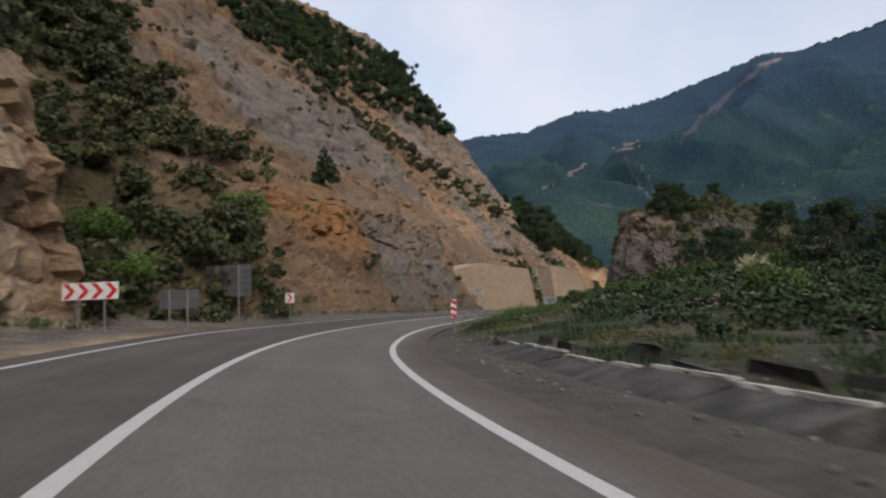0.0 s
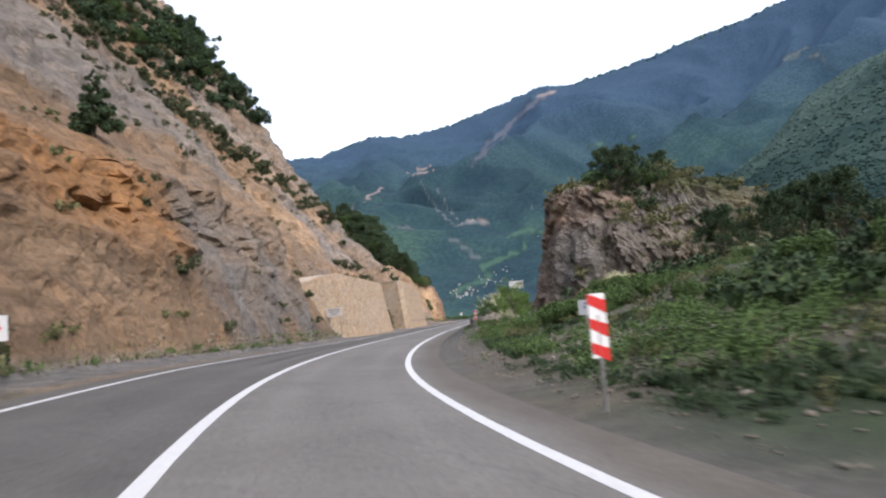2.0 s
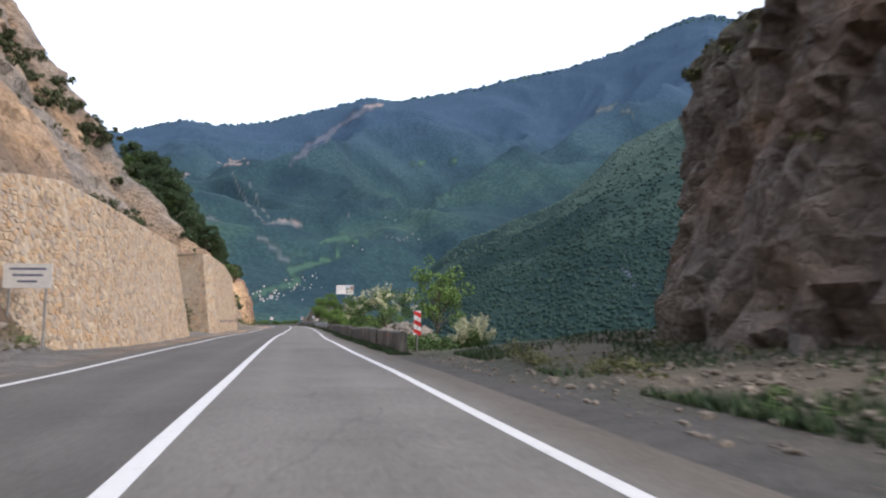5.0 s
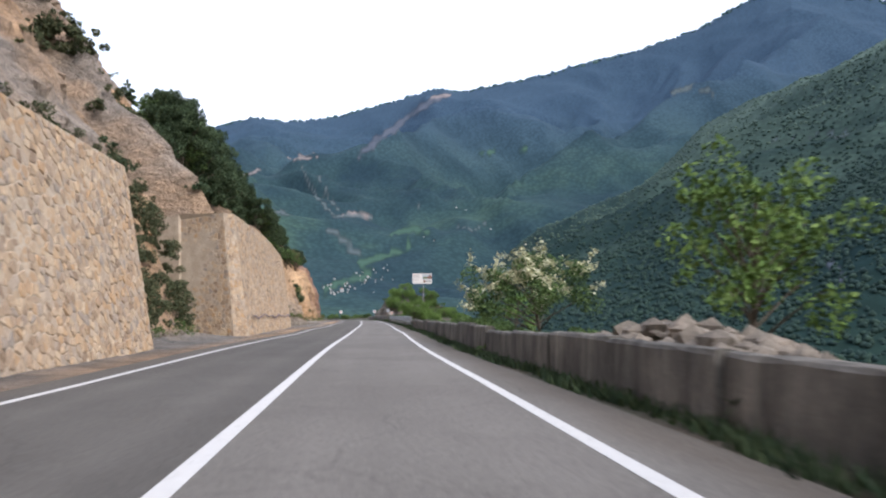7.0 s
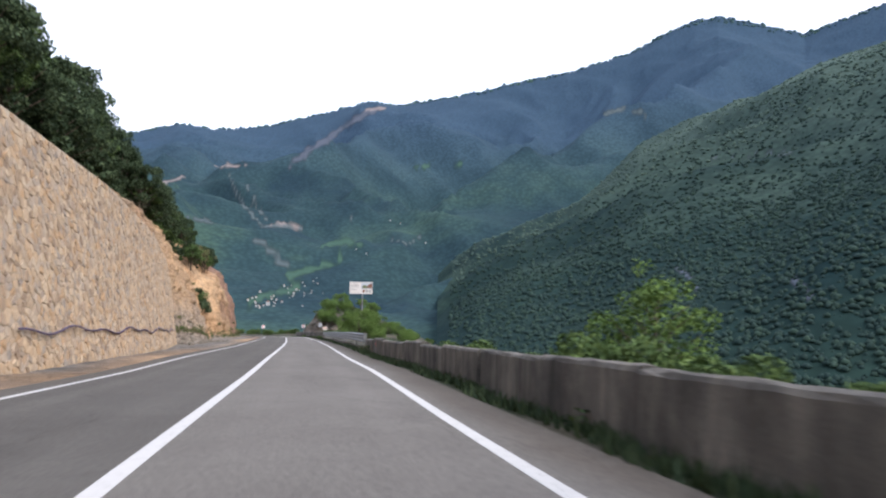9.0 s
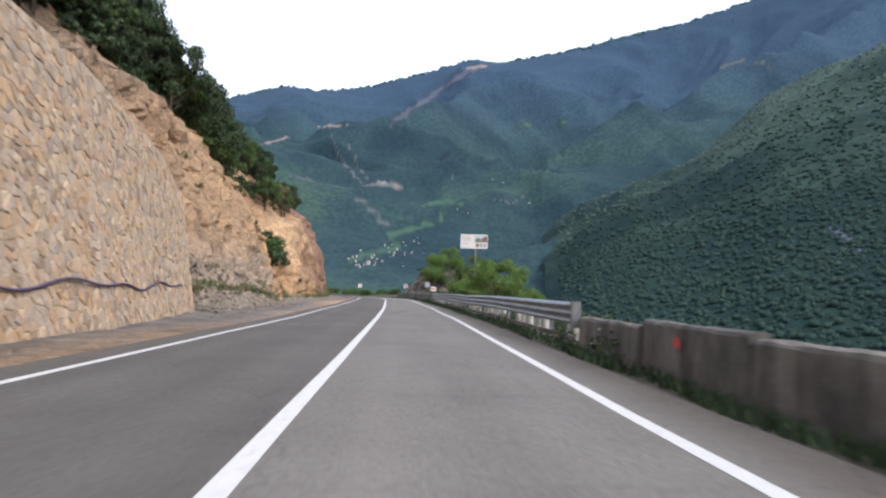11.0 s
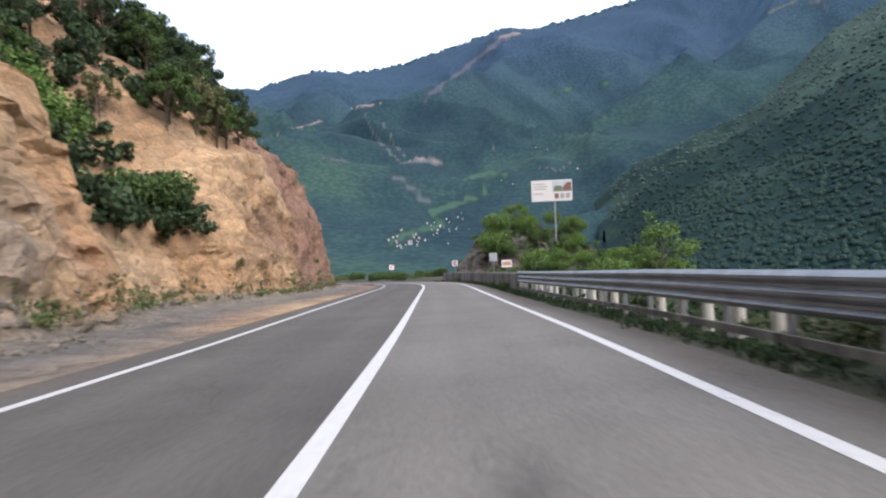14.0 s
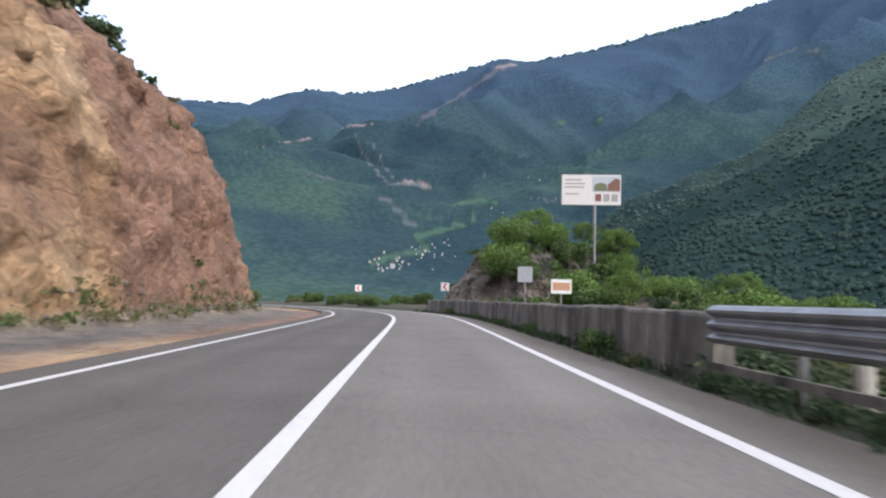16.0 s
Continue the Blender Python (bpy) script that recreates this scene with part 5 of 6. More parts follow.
rubble("rubble_shoulder", shoulder_scree, 1500, 0.26, RUBBLE, "fallen tan and grey blocks on the outcrop's shoulder", 17)
rubble("rubble_scree", scree, 4200, 0.085, RUBBLE, "scree of broken brown stones below the outcrop", 16)
rubble("rubble_mound", mound, 500, 0.30, RUBBLE, "heap of tan rubble behind the parapet", 14)


# ---------------------------------------------------------------- woods on the mountains
def woods(name, where, n, bearings, spans, height, mat, label, seed):
    """Single crowns, jagged and uneven, strewn over a mountain's flank."""
    r = np.random.RandomState(seed)
    az, rad, z = HEIGHTS[where]
    a = bearings[0] + (bearings[1] - bearings[0]) * r.rand(n)
    q = rad[0] + (rad[129] - rad[0]) * (spans[0] + (spans[1] - spans[0]) * r.rand(n))
    ia = np.clip(np.searchsorted(-az, -a) - 1, 0, len(az) - 2)
    ir = np.clip(np.searchsorted(rad, q) - 1, 0, len(rad) - 2)
    fa, fr = (az[ia] - a) / (az[ia] - az[ia + 1]), (q - rad[ir]) / (rad[ir + 1] - rad[ir])
    g = (z[ia, ir] * (1 - fa) + z[ia + 1, ir] * fa) * (1 - fr) + (z[ia, ir + 1] * (1 - fa) + z[ia + 1, ir + 1] * fa) * fr
    base = np.stack([50 - q * np.sin(np.radians(a)), 120 + q * np.cos(np.radians(a)), g - 0.45 * height], -1)
    h = height * (0.5 + 0.9 * r.rand(n))
    w = h * (0.42 + 0.3 * r.rand(n))
    sides = 6
    th = np.arange(sides) * 2 * math.pi / sides
    verts = [base[:, None, :]]
    for f, k in ((0.18, 0.85), (0.5, 1.0), (0.8, 0.55)):
        rr_ = w[:, None] * k * (0.7 + 0.6 * r.rand(n, sides))
        verts.append(np.stack([base[:, :1] + rr_ * np.cos(th), base[:, 1:2] + rr_ * np.sin(th), base[:, 2:] + h[:, None] * f * (0.85 + 0.3 * r.rand(n, sides))], -1))
    verts.append((base + np.stack([w * 0.3 * r.normal(size=n), w * 0.3 * r.normal(size=n), h], -1))[:, None, :])
    V = np.concatenate(verts, 1)
    count = V.shape[1]
    one = []
    for k in range(sides):
        m = (k + 1) % sides
        one += [(0, 1 + m, 1 + k, 1 + k)] + [(1 + sides * t + k, 1 + sides * t + m, 1 + sides * (t + 1) + m, 1 + sides * (t + 1) + k) for t in (0, 1)] + [(1 + 2 * sides + k, 1 + 2 * sides + m, count - 1, count - 1)]
    F = (np.array(one)[None] + (np.arange(n) * count)[:, None, None]).reshape(-1, 4).tolist()
    F = [fc if fc[2] != fc[3] else fc[:3] for fc in F]
    me = bpy.data.meshes.new(name)
    me.from_pydata(V.reshape(-1, 3).tolist(), [], F)
    me.polygons.foreach_set("use_smooth", [True] * len(me.polygons))
    return tagged(placed(name, me, mat), label, "woods", kind="stuff")


# lower woods carry the gorge's shade in their colour, upper ones a pale haze
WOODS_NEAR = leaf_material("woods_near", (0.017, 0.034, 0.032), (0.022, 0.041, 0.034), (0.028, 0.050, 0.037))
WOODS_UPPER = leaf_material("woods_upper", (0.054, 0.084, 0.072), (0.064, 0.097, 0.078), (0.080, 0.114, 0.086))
# crest trees take the far range's haze-blue tint
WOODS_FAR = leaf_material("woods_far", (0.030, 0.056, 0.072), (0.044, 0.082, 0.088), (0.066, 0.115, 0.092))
woods("woods_spur", "mountain_right", 17000, (-45, -98), (0.0, 0.62), 1.8, WOODS_NEAR, "dense woods on the spur, gorge shade in their dark green", 501)
woods("woods_spur_upper", "mountain_right", 9000, (-45, -98), (0.5, 1.0), 2.2, WOODS_UPPER, "woods on the upper spur, haze in their paler green", 504)
woods("woods_spur_foot", "mountain_right", 8000, (-45, -98), (0.0, 0.3), 1.6, WOODS_NEAR, "dense woods at the foot of the spur, gorge shade in their dark green", 502)
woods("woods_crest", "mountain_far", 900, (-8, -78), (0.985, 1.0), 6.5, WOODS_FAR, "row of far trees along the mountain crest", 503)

# ---------------------------------------------------------------- concrete parapets and guard rail
STEEL = mottled("galvanised_steel", [(0.35, (0.21, 0.215, 0.22)), (0.65, (0.33, 0.335, 0.34))], 2.0, 30, 0.42, 0.85, 0.1, 0.003, 0.2)
POST_CONCRETE = mottled("pale_concrete", [(0.3, (0.40, 0.37, 0.32)), (0.7, (0.58, 0.55, 0.49))], 2.0, 30, 0.9, 0, 0.2, 0.005, 0.25)
WHITE = plain("sign_white", (0.80, 0.79, 0.78), 0.45, 0, 0.08)
RED = plain("sign_red", (0.62, 0.035, 0.03), 0.45, 0, 0.1)
GREYBACK = mottled("sign_back", [(0.35, (0.17, 0.17, 0.18)), (0.65, (0.25, 0.25, 0.26))], 1.5, 20, 0.5, 0.5, 0.1, 0.003, 0.2)
POLE = plain("sign_post", (0.33, 0.32, 0.31), 0.5, 0.6, 0.2)
INK = plain("sign_ink", (0.10, 0.11, 0.16), 0.6)
RUSTY = plain("orange_sign", (0.55, 0.30, 0.18), 0.6)
HOSE = plain("purple_hose", (0.07, 0.045, 0.10), 0.5)


def box(bm, x0, x1, y0, y1, z0, z1, bevel=0.0):
    vs = [bm.verts.new((x, y, z)) for x in (x0, x1) for y in (y0, y1) for z in (z0, z1)]
    fs = [bm.faces.new([vs[k] for k in q]) for q in ((0, 1, 3, 2), (4, 6, 7, 5), (0, 4, 5, 1), (2, 3, 7, 6), (0, 2, 6, 4), (1, 5, 7, 3))]
    if bevel:
        es = list({e for f in fs for e in f.edges})
        bmesh.ops.bevel(bm, geom=es, offset=bevel, segments=1, affect="EDGES")


def swept(profile, s0, s1, step=0.5, jitter=0.0, seed=0, closed=True):
    """A bmesh of a profile (offset, height) drawn along the road."""
    bm = bmesh.new()
    n = max(2, int(round((s1 - s0) / step)) + 1)
    rr = np.random.RandomState(seed)
    rings = []
    for s in np.linspace(s0, s1, n):
        ring = []
        for d, z in profile:
            x, y = road_xy(s, d + jitter * rr.normal())
            ring.append(bm.verts.new((float(x), float(y), float(road_z(s, d)) + z + (jitter * rr.normal() if z > 0.3 else 0))))
        rings.append(ring)
    m = len(profile)
    for a, b in zip(rings[:-1], rings[1:]):
        for k in range(m if closed else m - 1):
            bm.faces.new((a[k], b[k], b[(k + 1) % m], a[(k + 1) % m]))
    if closed:
        bm.faces.new(rings[0])
        bm.faces.new(rings[-1][::-1])
    bmesh.ops.recalc_face_normals(bm, faces=bm.faces)
    return bm


def parapet(name, s0, s1, top, seed, label):
    """A parapet of cast lengths with open joints, each a little out of line."""
    ob = tagged(new(name), label, "parapet", kind="structure")
    rr = np.random.RandomState(seed)
    s = s0
    while s < s1 - 0.5:
        e = min(s + 3.6 + 0.8 * rr.rand(), s1)
        t, o = top + (0.05 if top < 0.9 else 0.015) * rr.normal(), 5.15 + (0.03 if top < 0.9 else 0.012) * rr.normal()
        prof = [(o - 0.02, -0.35), (o, t - 0.06), (o + 0.03, t - 0.01), (o + 0.10, t + 0.015), (o + 0.26, t), (o + 0.30, t - 0.05), (o + 0.32, -1.4), (o + 0.1, -1.4)]
        part("wall_panel", swept(prof, s, e - 0.03, 0.4, 0.008, seed + int(s)), CONCRETE, ob)
        s = e
    return ob


parapet("parapet_near", 118.5, 189.0, 0.84, 31, "stained grey concrete parapet with worn joints")
parapet("parapet_far", 250.75, 300.0, 1.0, 37, "stained grey concrete parapet beyond the rail")

rail = tagged(new("guard_rail"), "long galvanised three-wave steel guard rail on concrete posts", "guard rail")
wave = [(5.10, 0.56), (5.02, 0.60), (5.00, 0.64), (5.08, 0.70), (5.09, 0.73), (5.01, 0.79), (5.00, 0.83), (5.08, 0.89), (5.09, 0.92), (5.01, 0.98), (5.00, 1.02), (5.05, 1.06), (5.12, 1.085)]
wave = wave + [(d + 0.012, z + 0.002) for d, z in wave[::-1]]
s = 189.2
while s < 250.4:
    e = min(s + 4.0, 250.6)
    part("beam", swept(wave, s, e + 0.06, 1.0), STEEL, rail)
    part("lower_rail", swept([(5.03, 0.20), (5.03, 0.31), (5.09, 0.31), (5.09, 0.20)], s, e - 0.015, 1.0), CONCRETE, rail, "weathered grey lower rail")
    s = e
part("end_plate", swept([(4.97, 0.50), (4.97, 1.10), (5.16, 1.10), (5.16, 0.50)], 189.0, 189.25, 0.25), STEEL, rail)
post_bm = bmesh.new()
bmesh.ops.create_cone(post_bm, cap_ends=True, segments=12, radius1=0.115, radius2=0.105, depth=0.95)
post_me = bpy.data.meshes.new("post")
post_bm.to_mesh(post_me)
post_bm.free()
steel_bm = bmesh.new()
box(steel_bm, -0.05, 0.05, -0.06, 0.06, -0.9, 0.5, 0.008)
steel_me = bpy.data.meshes.new("rail_post")
steel_bm.to_mesh(steel_me)
steel_bm.free()
n = 0
for s in np.arange(190.0, 250.3, 1.35):
    n += 1
    if n % 7 in (3, 4):
        continue
    x, y = road_xy(s, 5.62)
    o = placed("post", post_me, POST_CONCRETE, rail, "pale concrete bollard")
    o.location = (float(x), float(y), 0.12)
for s in np.arange(190.5, 250.4, 2.0):
    x, y = road_xy(s, 5.21)
    o = placed("rail_post", steel_me, STEEL, rail)
    o.location, o.rotation_euler.z = (float(x), float(y), 0.5), float(np.interp(s, stations, heads))

# red paint marks on the parapet
for s, z in ((121.5, 0.62), (182.9, 0.60), (277.5, 0.88)):
    bm = bmesh.new()
    box(bm, -0.004, 0.004, -0.10, 0.10, -0.07, 0.07)
    o = tagged(part("paint_mark", bm, RED), "small red paint mark on the concrete", "paint mark")
    o.matrix_world = at(s, 5.095, z)


# ---------------------------------------------------------------- signs
def sheet(outline, thick=0.004, y=0.0):
    """A flat plate in the x-z plane, facing -y."""
    bm = bmesh.new()
    f = bm.faces.new([bm.verts.new((px, y, pz)) for px, pz in outline])
    r = bmesh.ops.extrude_face_region(bm, geom=[f])
    bmesh.ops.translate(bm, vec=(0, thick, 0), verts=[v for v in r["geom"] if isinstance(v, bmesh.types.BMVert)])
    bmesh.ops.recalc_face_normals(bm, faces=bm.faces)
    return bm


def plate(w, h, z, thick=0.02, y=0.0, corner=0.02):
    pts = []
    for cx, cz, a0 in ((w / 2 - corner, z + h / 2 - corner, 0), (-w / 2 + corner, z + h / 2 - corner, 90), (-w / 2 + corner, z - h / 2 + corner, 180), (w / 2 - corner, z - h / 2 + corner, 270)):
        for a in (a0, a0 + 45, a0 + 90):
            pts.append((cx + corner * math.cos(radians(a)), cz + corner * math.sin(radians(a))))
    return sheet(pts, thick, y)


def posts(ob, xs, top, r=0.035, y=0.06, material=POLE, deep=-0.5):
    for px in xs:
        bm = bmesh.new()
        tube(bm, [(px, y, deep), (px, y, top)], r, r, 8)
        part("post", bm, material, ob)


def chevron(x, z, w, h, way=1):
    t = w * 0.42
    return [(x - way * w / 2, z - h / 2), (x - way * w / 2 + way * t, z - h / 2), (x + way * w / 2, z), (x - way * w / 2 + way * t, z + h / 2), (x - way * w / 2, z + h / 2), (x + way * (w / 2 - t), z)][::way]


def sign(name, m, label, category="road sign"):
    ob = tagged(new(name), label, category)
    ob.matrix_world = m
    return ob


board = sign("chevron_board", at(48.5, -7.6, -0.15, -12), "wide white board with red chevrons on two posts")
posts(board, (-0.55, 0.55), 1.95)
part("board", plate(2.3, 0.62, 1.62), WHITE, board)
for cx in (-0.86, -0.29, 0.29, 0.86):
    part("chevron", sheet(chevron(cx, 1.62, 0.5, 0.56), 0.003, -0.004), RED, board, "red chevron")

small = sign("chevron_sign", at(67, -6.1, -0.2, -6), "square white sign with one red chevron")
posts(small, (0.0,), 1.8)
part("board", plate(0.62, 0.6, 1.55), WHITE, small)
part("chevron", sheet(chevron(0.0, 1.55, 0.36, 0.5), 0.003, -0.004), RED, small, "red chevron")

for s, d, w, h, zc, turn, lab in ((55.5, -7.3, 2.0, 0.9, 1.6, -8, "back of a grey road sign on two posts"), (63.5, -8.4, 3.0, 1.85, 2.75, -8, "back of a large slatted grey road sign on two posts")):
    sb = sign("road_sign", at(s, d, -0.35, turn), lab)
    posts(sb, (-w * 0.23, w * 0.23), zc + h / 2 + 0.02, 0.05, -0.05)
    rows_n = 2 if h < 1.2 else 5
    for k in range(rows_n):
        hh = h / rows_n
        part("panel", plate(w, hh - 0.025, zc - h / 2 + hh * (k + 0.5), 0.03, 0.0, 0.012), GREYBACK, sb)


def delineator(s, d, label, turn):
    ob = sign("delineator", at(s, d, 0.08, turn), label)
    posts(ob, (0.0,), 1.2, 0.035, 0.03)
    part("board", plate(0.26, 0.88, 1.06, 0.015), WHITE, ob)
    for zc in (0.72, 1.05, 1.38):
        part("stripe", sheet([(-0.13, zc - 0.02), (0.13, zc - 0.16), (0.13, zc + 0.02), (-0.13, zc + 0.12)], 0.003, -0.004), RED, ob, "slanting red stripe")
    return ob


delineator(58.2, 5.3, "red and white striped delineator on the verge", 4)
delineator(118.0, 5.75, "red and white striped delineator beside the parapet", 2)

SIGN_GREY = plain("weathered_sign", (0.36, 0.37, 0.39), 0.5, 0, 0.12)
info = sign("information_sign", at(73.3, 9.7, 0.5, -4), "small white sign with dark lines of writing")
posts(info, (-0.2, 0.2), 1.0)
part("board", plate(0.86, 0.5, 0.85), SIGN_GREY, info)
for zc, w in ((0.97, 0.5), (0.85, 0.56), (0.73, 0.3)):
    part("text_bar", plate(w, 0.05, zc, 0.003, -0.004, 0.01), INK, info)
wallsign = sign("wall_sign", at(116.5, -7.05, -0.15, -14), "white sign board against the stone wall")
posts(wallsign, (-0.6, 0.6), 2.9, 0.04, 0.05)
part("board", plate(1.6, 0.78, 2.62), plain("dusty_sign", (0.58, 0.55, 0.51), 0.5, 0, 0.12), wallsign)
for zc, w in ((2.84, 1.2), (2.64, 1.0), (2.44, 0.65)):
    part("text_bar", plate(w, 0.07, zc, 0.003, -0.004, 0.01), INK, wallsign)

bill = sign("billboard", pose(145.4, 241.1, 5.7, 0, 0, -40), "large white billboard on a single steel post", "billboard")
posts(bill, (0.3,), 3.4, 0.11, 0.14, POLE, -1.5)
part("panel", plate(4.7, 2.45, 4.5, 0.22, 0.0, 0.03), plain("billboard_vinyl", (0.70, 0.655, 0.62), 0.5, 0, 0.08), bill)
SKYBLUE, FOLIAGE_PRINT, HOUSE_PRINT, GREYPRINT = plain("print_sky", (0.48, 0.52, 0.55)), plain("print_green", (0.16, 0.18, 0.10)), plain("print_brown", (0.22, 0.11, 0.08)), plain("print_grey", (0.35, 0.34, 0.33))
part("picture", sheet([(0.05, 4.3), (2.3, 4.3), (2.3, 5.6), (0.05, 5.6)], 0.003, -0.004), SKYBLUE, bill)
part("picture", sheet([(0.2, 4.4), (1.3, 4.4), (1.2, 4.95), (0.7, 5.1), (0.25, 4.9)], 0.003, -0.008), FOLIAGE_PRINT, bill)
part("picture", sheet([(1.3, 4.4), (2.28, 4.4), (2.28, 5.35), (1.9, 5.45), (1.3, 4.95)], 0.003, -0.008), HOUSE_PRINT, bill)
for px in (0.3, 0.95, 1.6):
    part("picture", sheet([(px, 3.55), (px + 0.5, 3.55), (px + 0.5, 4.15), (px, 4.15)], 0.003, -0.006), GREYPRINT if px != 0.3 else HOUSE_PRINT, bill)
for zc, w in ((5.3, 1.3), (5.0, 1.6), (4.7, 1.5), (4.15, 1.1)):
    part("text_bar", sheet([(-2.1, zc - 0.06), (-2.1 + w, zc - 0.06), (-2.1 + w, zc + 0.06), (-2.1, zc + 0.06)], 0.003, -0.006), GREYPRINT, bill)

p1 = sign("road_sign", pose(122.5, 222.6, 0.0, 0, 0, -36), "small white roadside plate on a post")
posts(p1, (0.0,), 2.3, 0.035, 0.04)
part("board", plate(0.62, 0.66, 2.2), SIGN_GREY, p1)
p2 = sign("road_sign", pose(120.2, 218.0, 0.0, 0, 0, -36), "small orange and white plate on a post")
posts(p2, (0.0,), 1.6, 0.035, 0.04)
part("board", plate(0.72, 0.5, 1.62), WHITE, p2)
part("panel", plate(0.6, 0.28, 1.62, 0.003, -0.004, 0.02), RUSTY, p2)
for m, lab in ((pose(138.3, 251.3, 0.2, 0, 0, -34), "red and white arrow sign on the bend"), (at(318, 8.0, 0.1, -25), "red and white arrow sign beyond the bend")):
    c2 = sign("chevron_sign", m, lab)
    posts(c2, (0.0,), 2.1)
    part("board", plate(0.7, 0.7, 1.95), WHITE, c2)
    part("chevron", sheet(chevron(0.0, 1.95, 0.42, 0.58, -1), 0.003, -0.004), RED, c2, "red chevron")

# the hose along the far wall
hose_bm = bmesh.new()
pts = []
for k, s in enumerate(np.arange(167.5, 203, 0.5)):
    x, y = road_xy(s, float(np.interp(s, [165, 180, 192, 205.2], [-6.1, -6.1, -6.5, -7.9])) - 0.13)
    pts.append((float(x), float(y), 1.15 + 0.16 * math.sin(s * 1.1) * math.sin(s * 0.37 + 1)))
tube(hose_bm, pts, 0.035, 0.035, 6)
tagged(part("hose", hose_bm, HOSE), "dark purple hose strung along the stone wall", "hose")

# a low sloping concrete apron along the lay-by, its lip chipped
SOILED = mottled("soiled_concrete", [(0.32, (0.045, 0.043, 0.040)), (0.5, (0.078, 0.074, 0.068)), (0.68, (0.14, 0.132, 0.12))], 1.3, 22, 0.95, 0, 0.5, 0.03, 0.4)
apron = tagged(new("apron"), "low cracked grey concrete apron beside the lay-by", "kerb", kind="structure")
s = 27.0
for k in range(7):
    e = s + 2.4 + 0.5 * math.sin(k * 2.1)
    lip = 0.17 + 0.05 * math.sin(k * 1.7)
    part("slab", swept([(6.0, -0.3), (6.05, -0.05), (6.45, lip * 0.35), (6.95, lip), (7.05, lip + 0.03), (7.2, lip + 0.02), (7.3, -0.25)], s, e - 0.05, 0.3, 0.03, 90 + k), SOILED, apron)
    part("lip", swept([(7.0, lip + 0.0), (7.02, lip + 0.07), (7.14, lip + 0.065), (7.16, lip + 0.0)], s + 0.05, e - 0.3 * (k % 3), 0.35, 0.012, 190 + k), POST_CONCRETE, apron, "pale chipped concrete lip")
    s = e

# broken concrete beside the lay-by
rr = np.random.RandomState(3)
for k in range(9):
    s, d = 27 + 2.2 * k + rr.rand(), 7.2 + 1.6 * rr.rand()
    bm = bmesh.new()
    box(bm, -0.2 - 0.25 * rr.rand(), 0.2 + 0.25 * rr.rand(), -0.5 - 0.4 * rr.rand(), 0.5 + 0.5 * rr.rand(), -0.25, 0.06, 0.02)
    for v in bm.verts:
        v.co += Vector(rr.normal(size=3)) * 0.05
    o = tagged(part("concrete_slab", bm, SOILED), "broken tilted concrete slab on the verge", "slab", "broken slabs")
    px, py, pz = on_verge(s, d)
    o.matrix_world = pose(px, py, pz + 0.01, 0, 8 + 14 * rr.rand(), math.degrees(np.interp(s, stations, heads)) + 6 * rr.normal())

# ---------------------------------------------------------------- village on the far slope
PLASTER, ROOF = plain("village_plaster", (0.46, 0.455, 0.44), 0.9), plain("village_roof", (0.30, 0.13, 0.09), 0.9)
wall_bm = bmesh.new()
box(wall_bm, -5, 5, -4, 4, -6, 5)
roof_bm = bmesh.new()
vs = [roof_bm.verts.new(c) for c in ((-5.6, -4.6, 5), (5.6, -4.6, 5), (5.6, 4.6, 5), (-5.6, 4.6, 5), (-5.6, 0, 7.4), (5.6, 0, 7.4))]
for q in ((0, 1, 5, 4), (2, 3, 4, 5), (0, 4, 3), (1, 2, 5), (3, 2, 1, 0)):
    roof_bm.faces.new([vs[k] for k in q])
house = tagged(new("house"), "small pale village house with a pitched roof", "house", "village houses")
part("wall", wall_bm, PLASTER, house)
part("roof", roof_bm, ROOF, house)
first = True
for k in range(38):
    f = rng.rand()
    az_, el_ = -29.7 - 5.4 * f + 0.4 * rng.normal(), 2.0 + 1.5 * f + 0.42 * rng.normal()
    x, y, z = ground_on("mountain_far", az_, el_)
    m = pose(x, y, z + 1, 0, 0, 30 + 60 * rng.rand()) @ Matrix.Scale(0.22 + 0.3 * rng.rand(), 4)
    if first:
        house.matrix_world = m
        first = False
    else:
        copy_thing(house, m)
for az_, el_ in ((-37.6, 6.3), (-38.4, 6.0), (-40.2, 8.6), (-41, 8.4), (-30.2, 2.5), (-43.0, 6.9)):
    x, y, z = ground_on("mountain_far", az_, el_)
    copy_thing(house, pose(x, y, z + 1, 0, 0, 30 + 60 * rng.rand()) @ Matrix.Scale(0.45, 4))


# ---------------------------------------------------------------- retaining walls of rubble stone
def clipped(poly, p, q):
    """The part of a polygon that is nearer to p than to q."""
    m, n = ((p[0] + q[0]) / 2, (p[1] + q[1]) / 2), (q[0] - p[0], q[1] - p[1])
    side = [(v[0] - m[0]) * n[0] + (v[1] - m[1]) * n[1] for v in poly]
    out = []
    for k in range(len(poly)):
        a, b, sa, sb = poly[k], poly[(k + 1) % len(poly)], side[k], side[(k + 1) % len(poly)]
        if sa <= 0:
            out.append(a)
        if sa * sb < 0:
            f = sa / (sa - sb)
            out.append((a[0] + f * (b[0] - a[0]), a[1] + f * (b[1] - a[1])))
    return out


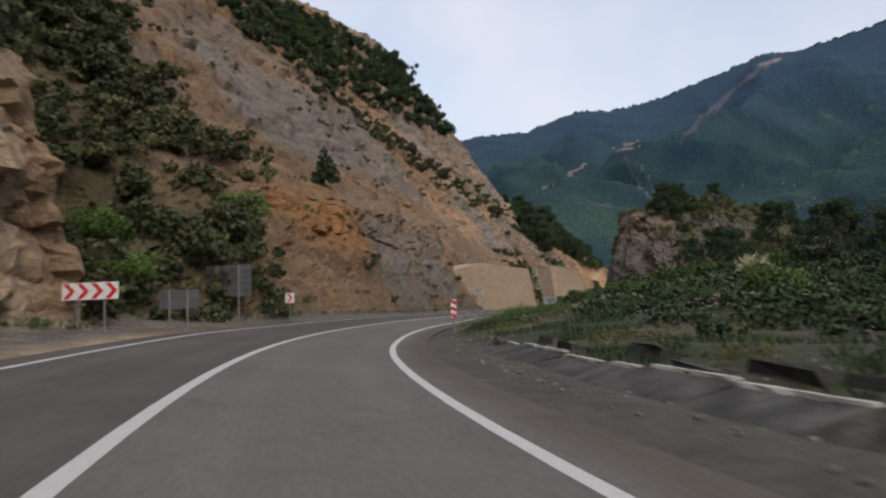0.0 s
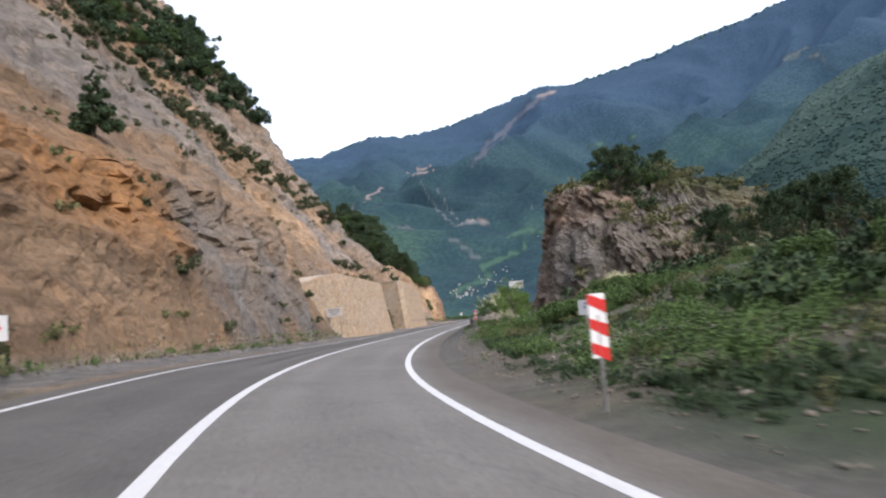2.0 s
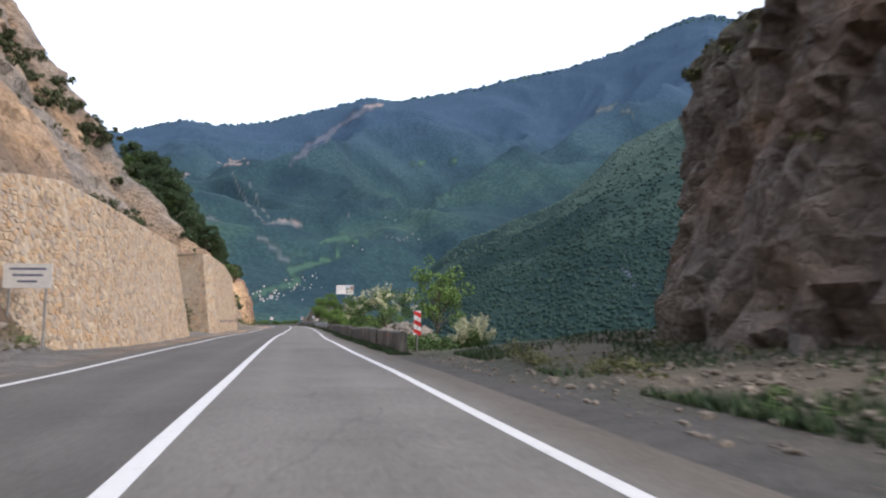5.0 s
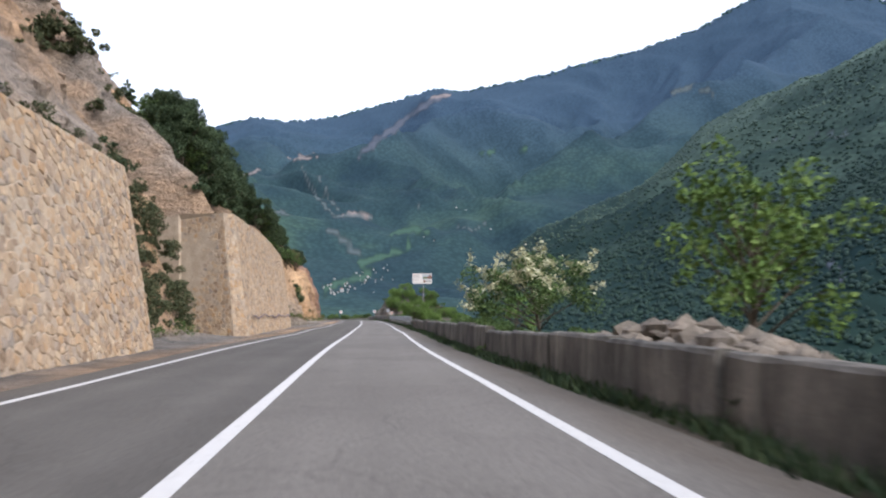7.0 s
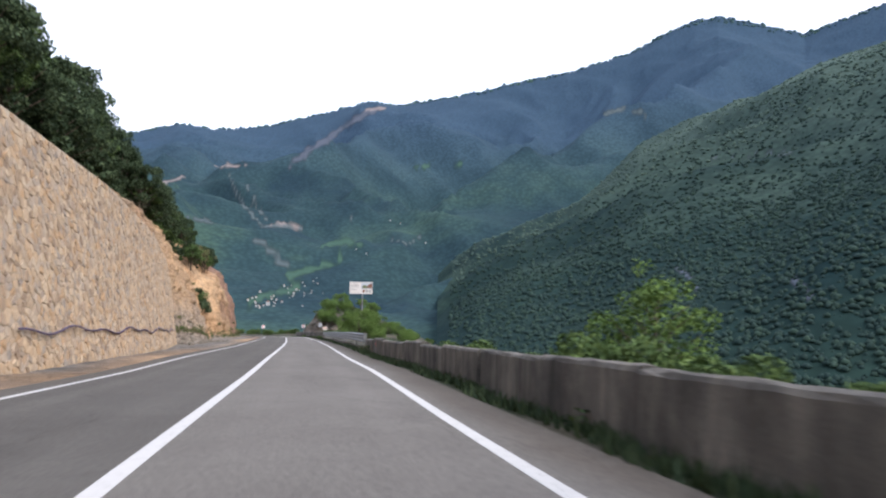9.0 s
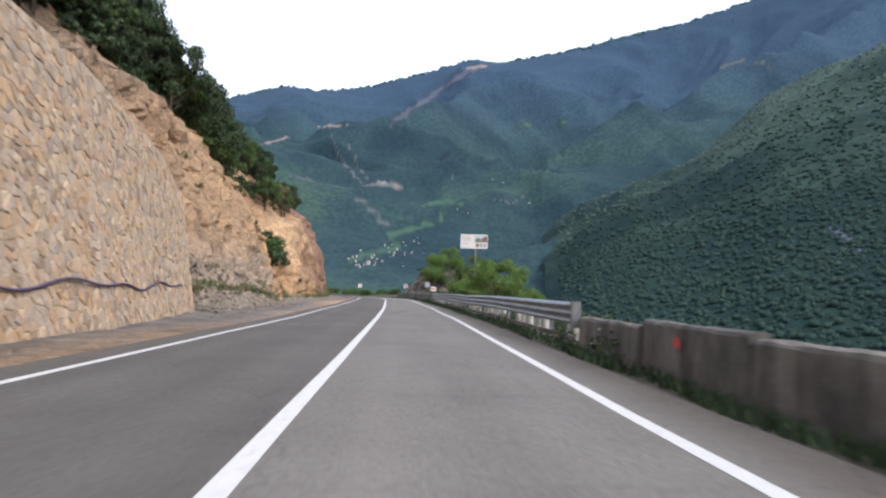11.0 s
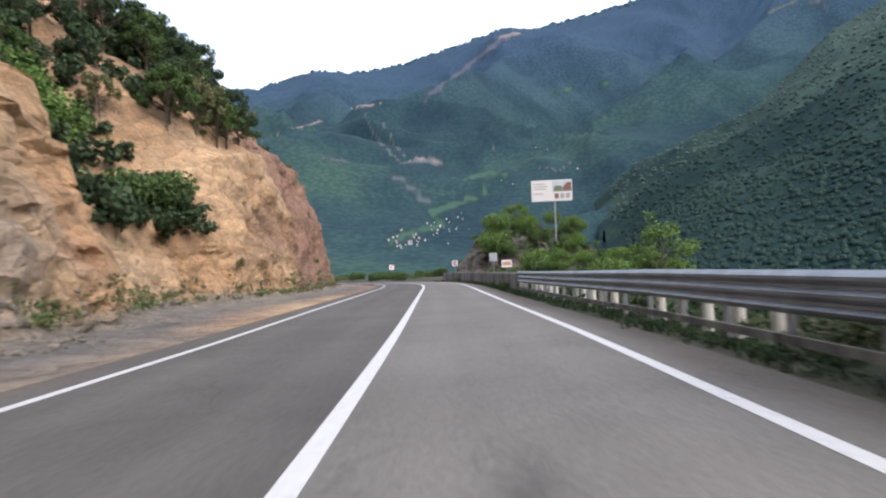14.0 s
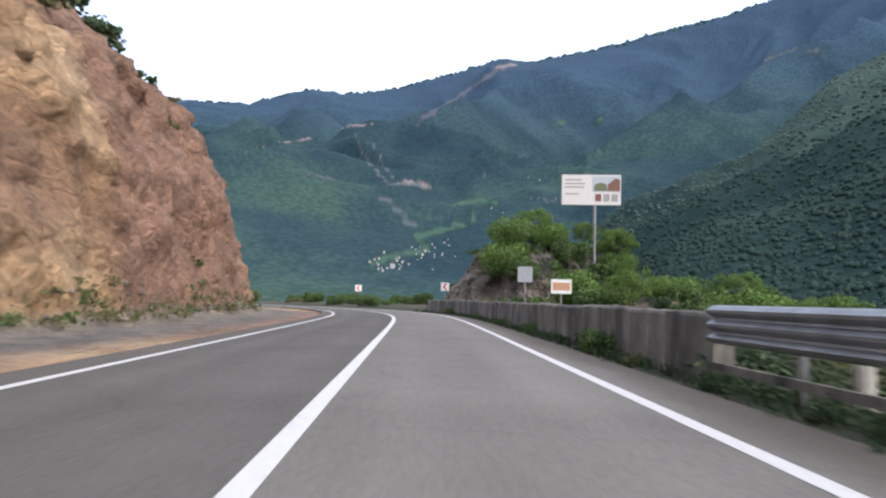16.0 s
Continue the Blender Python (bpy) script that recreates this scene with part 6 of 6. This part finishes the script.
def stone_face(wall, quad, cell, squash, seed, keep):
    """Stones over a battered face given by its lower and upper corners; keep(u, v): which stones are pieces of their own."""
    rr = np.random.RandomState(seed)
    b0, b1, t0, t1 = (np.array(q) for q in quad)
    length = float(np.linalg.norm(b1 - b0))
    tall0, tall1 = float(np.linalg.norm(t0 - b0)), float(np.linalg.norm(t1 - b1))
    hmax = max(tall0, tall1)
    out = np.cross(b1 - b0, t0 - b0)
    out = out / np.linalg.norm(out)
    nu, nv = int(length / cell) + 1, int(hmax / (cell * squash)) + 2
    cu, cv = cell, cell * squash
    sites = {(i, j): ((i + 0.5 * (j % 2) + 0.5 * (rr.rand() * 2 - 1)) * cu, (j + 0.5 * (rr.rand() * 2 - 1)) * cv) for i in range(-2, nu + 3) for j in range(-2, nv + 2) if rr.rand() > 0.2}
    V, F, singles = [], [], 0

    def spot(u, v, lift):
        f = u / length
        g = v / (tall0 + (tall1 - tall0) * f)
        q = (b0 + (b1 - b0) * f) * (1 - g) + (t0 + (t1 - t0) * f) * g + out * lift
        return tuple(float(w) for w in q)

    for (i, j), c in sites.items():
        top = tall0 + (tall1 - tall0) * c[0] / length
        if not (0.02 < c[0] < length - 0.02 and 0.0 < c[1] < top - 0.02):
            continue
        poly = [(max(0, c[0] - cu * 2.2), max(0, c[1] - cv * 2.2)), (min(length, c[0] + cu * 2.2), max(0, c[1] - cv * 2.2)),
                (min(length, c[0] + cu * 2.2), min(top, c[1] + cv * 2.2)), (max(0, c[0] - cu * 2.2), min(top, c[1] + cv * 2.2))]
        for di in (-3, -2, -1, 0, 1, 2, 3):
            for dj in (-3, -2, -1, 0, 1, 2, 3):
                q = sites.get((i + di, j + dj))
                if q and (di or dj) and len(poly) >= 3:
                    poly = clipped(poly, c, q)
        if len(poly) < 3:
            continue
        mu, mv = sum(a for a, _ in poly) / len(poly), sum(b for _, b in poly) / len(poly)
        lift = 0.010 + 0.035 * rr.rand()
        g1, g2 = 1 - (0.018 + 0.032 * rr.rand() ** 2) / cell, 1 - 0.075 / cell
        n_ = len(poly)
        verts = [spot(mu + (a - mu) * g1, mv + (b - mv) * g1, -0.05) for a, b in poly] + [spot(mu + (a - mu) * g1, mv + (b - mv) * g1, lift * 0.5) for a, b in poly] + \
                [spot(mu + (a - mu) * g2, mv + (b - mv) * g2, lift * (0.7 + 0.6 * rr.rand())) for a, b in poly]
        faces = [tuple(range(2 * n_, 3 * n_))] + [(r * n_ + k, r * n_ + (k + 1) % n_, (r + 1) * n_ + (k + 1) % n_, (r + 1) * n_ + k) for r in (0, 1) for k in range(n_)]
        if singles < 300 and keep(c[0] / length, c[1]):
            placed("stone", mesh_of("stone", verts, faces, False), STONE, wall)
            singles += 1
        else:
            o = len(V)
            V += verts
            F += [tuple(k + o for k in fc) for fc in faces]
    if V:
        tagged(placed("stones", mesh_of("stones", V, F, False), STONES, wall), kind="stuff")


def retaining_wall(name, plan, tops, inward, label):
    """The mortar body of a wall whose foot runs along the plan points (station, offset); inward: the lean of its top there."""
    bm = bmesh.new()
    rings, quads = [], []
    for (s, d), t, (ls, ld) in zip(plan, tops, inward):
        ring = []
        for ds_, dd_, z in ((0, 0, -0.3), (ls, ld, t), (ls + 1.0, ld - 3.0, t), (1.0, -3.5, -0.3)):
            x, y = road_xy(s + ds_, d + dd_)
            ring.append((float(x), float(y), z))
        rings.append(ring)
    made = [[bm.verts.new(p) for p in ring] for ring in rings]
    for a, b in zip(made[:-1], made[1:]):
        for k in range(4):
            bm.faces.new((a[k], b[k], b[(k + 1) % 4], a[(k + 1) % 4]))
    bm.faces.new(made[0])
    bm.faces.new(made[-1][::-1])
    bmesh.ops.recalc_face_normals(bm, faces=bm.faces)
    quads = [(a[0], b[0], a[1], b[1]) for a, b in zip(rings[:-1], rings[1:])]
    return tagged(part(name, bm, MORTAR), label, "retaining wall", kind="structure"), quads


wall, quads = retaining_wall("wall_near", [(114.0, -9.0), (117.8, -7.0), (120.5, -6.2), (125.0, -5.75), (144.4, -5.65)], [5.3, 6.1, 6.35, 6.25, 6.3], [(0.4, -0.6), (0.6, -1.1), (0.4, -1.3), (0.1, -1.35), (0.2, -1.3)],
                             "tall retaining wall of tan rubble stone")
for n_face, quad in enumerate(quads):
    stone_face(wall, quad, 0.25, 0.8 if n_face > 1 else 0.55, 71 + n_face, (lambda u, v: u > 0.72) if n_face == 3 else (lambda u, v: False))
wall, quads = retaining_wall("wall_far", [(167.8, -15.0), (164.9, -6.9), (165.7, -6.15), (180.0, -6.1), (192.0, -6.5), (201.0, -7.4), (205.2, -7.9)], [6.7, 7.6, 7.6, 7.55, 7.0, 6.2, 5.0],
                             [(0.7, -0.3), (0.7, -1.0), (0.4, -1.2), (0, -1.2), (0, -1.1), (0, -0.95), (0, -0.8)], "long retaining wall of tan rubble stone with a sloping top")
for n_face, quad in enumerate(quads):
    stone_face(wall, quad, 0.30, 0.62, 81 + n_face, (lambda u, v: True) if n_face == 0 else (lambda u, v: False))
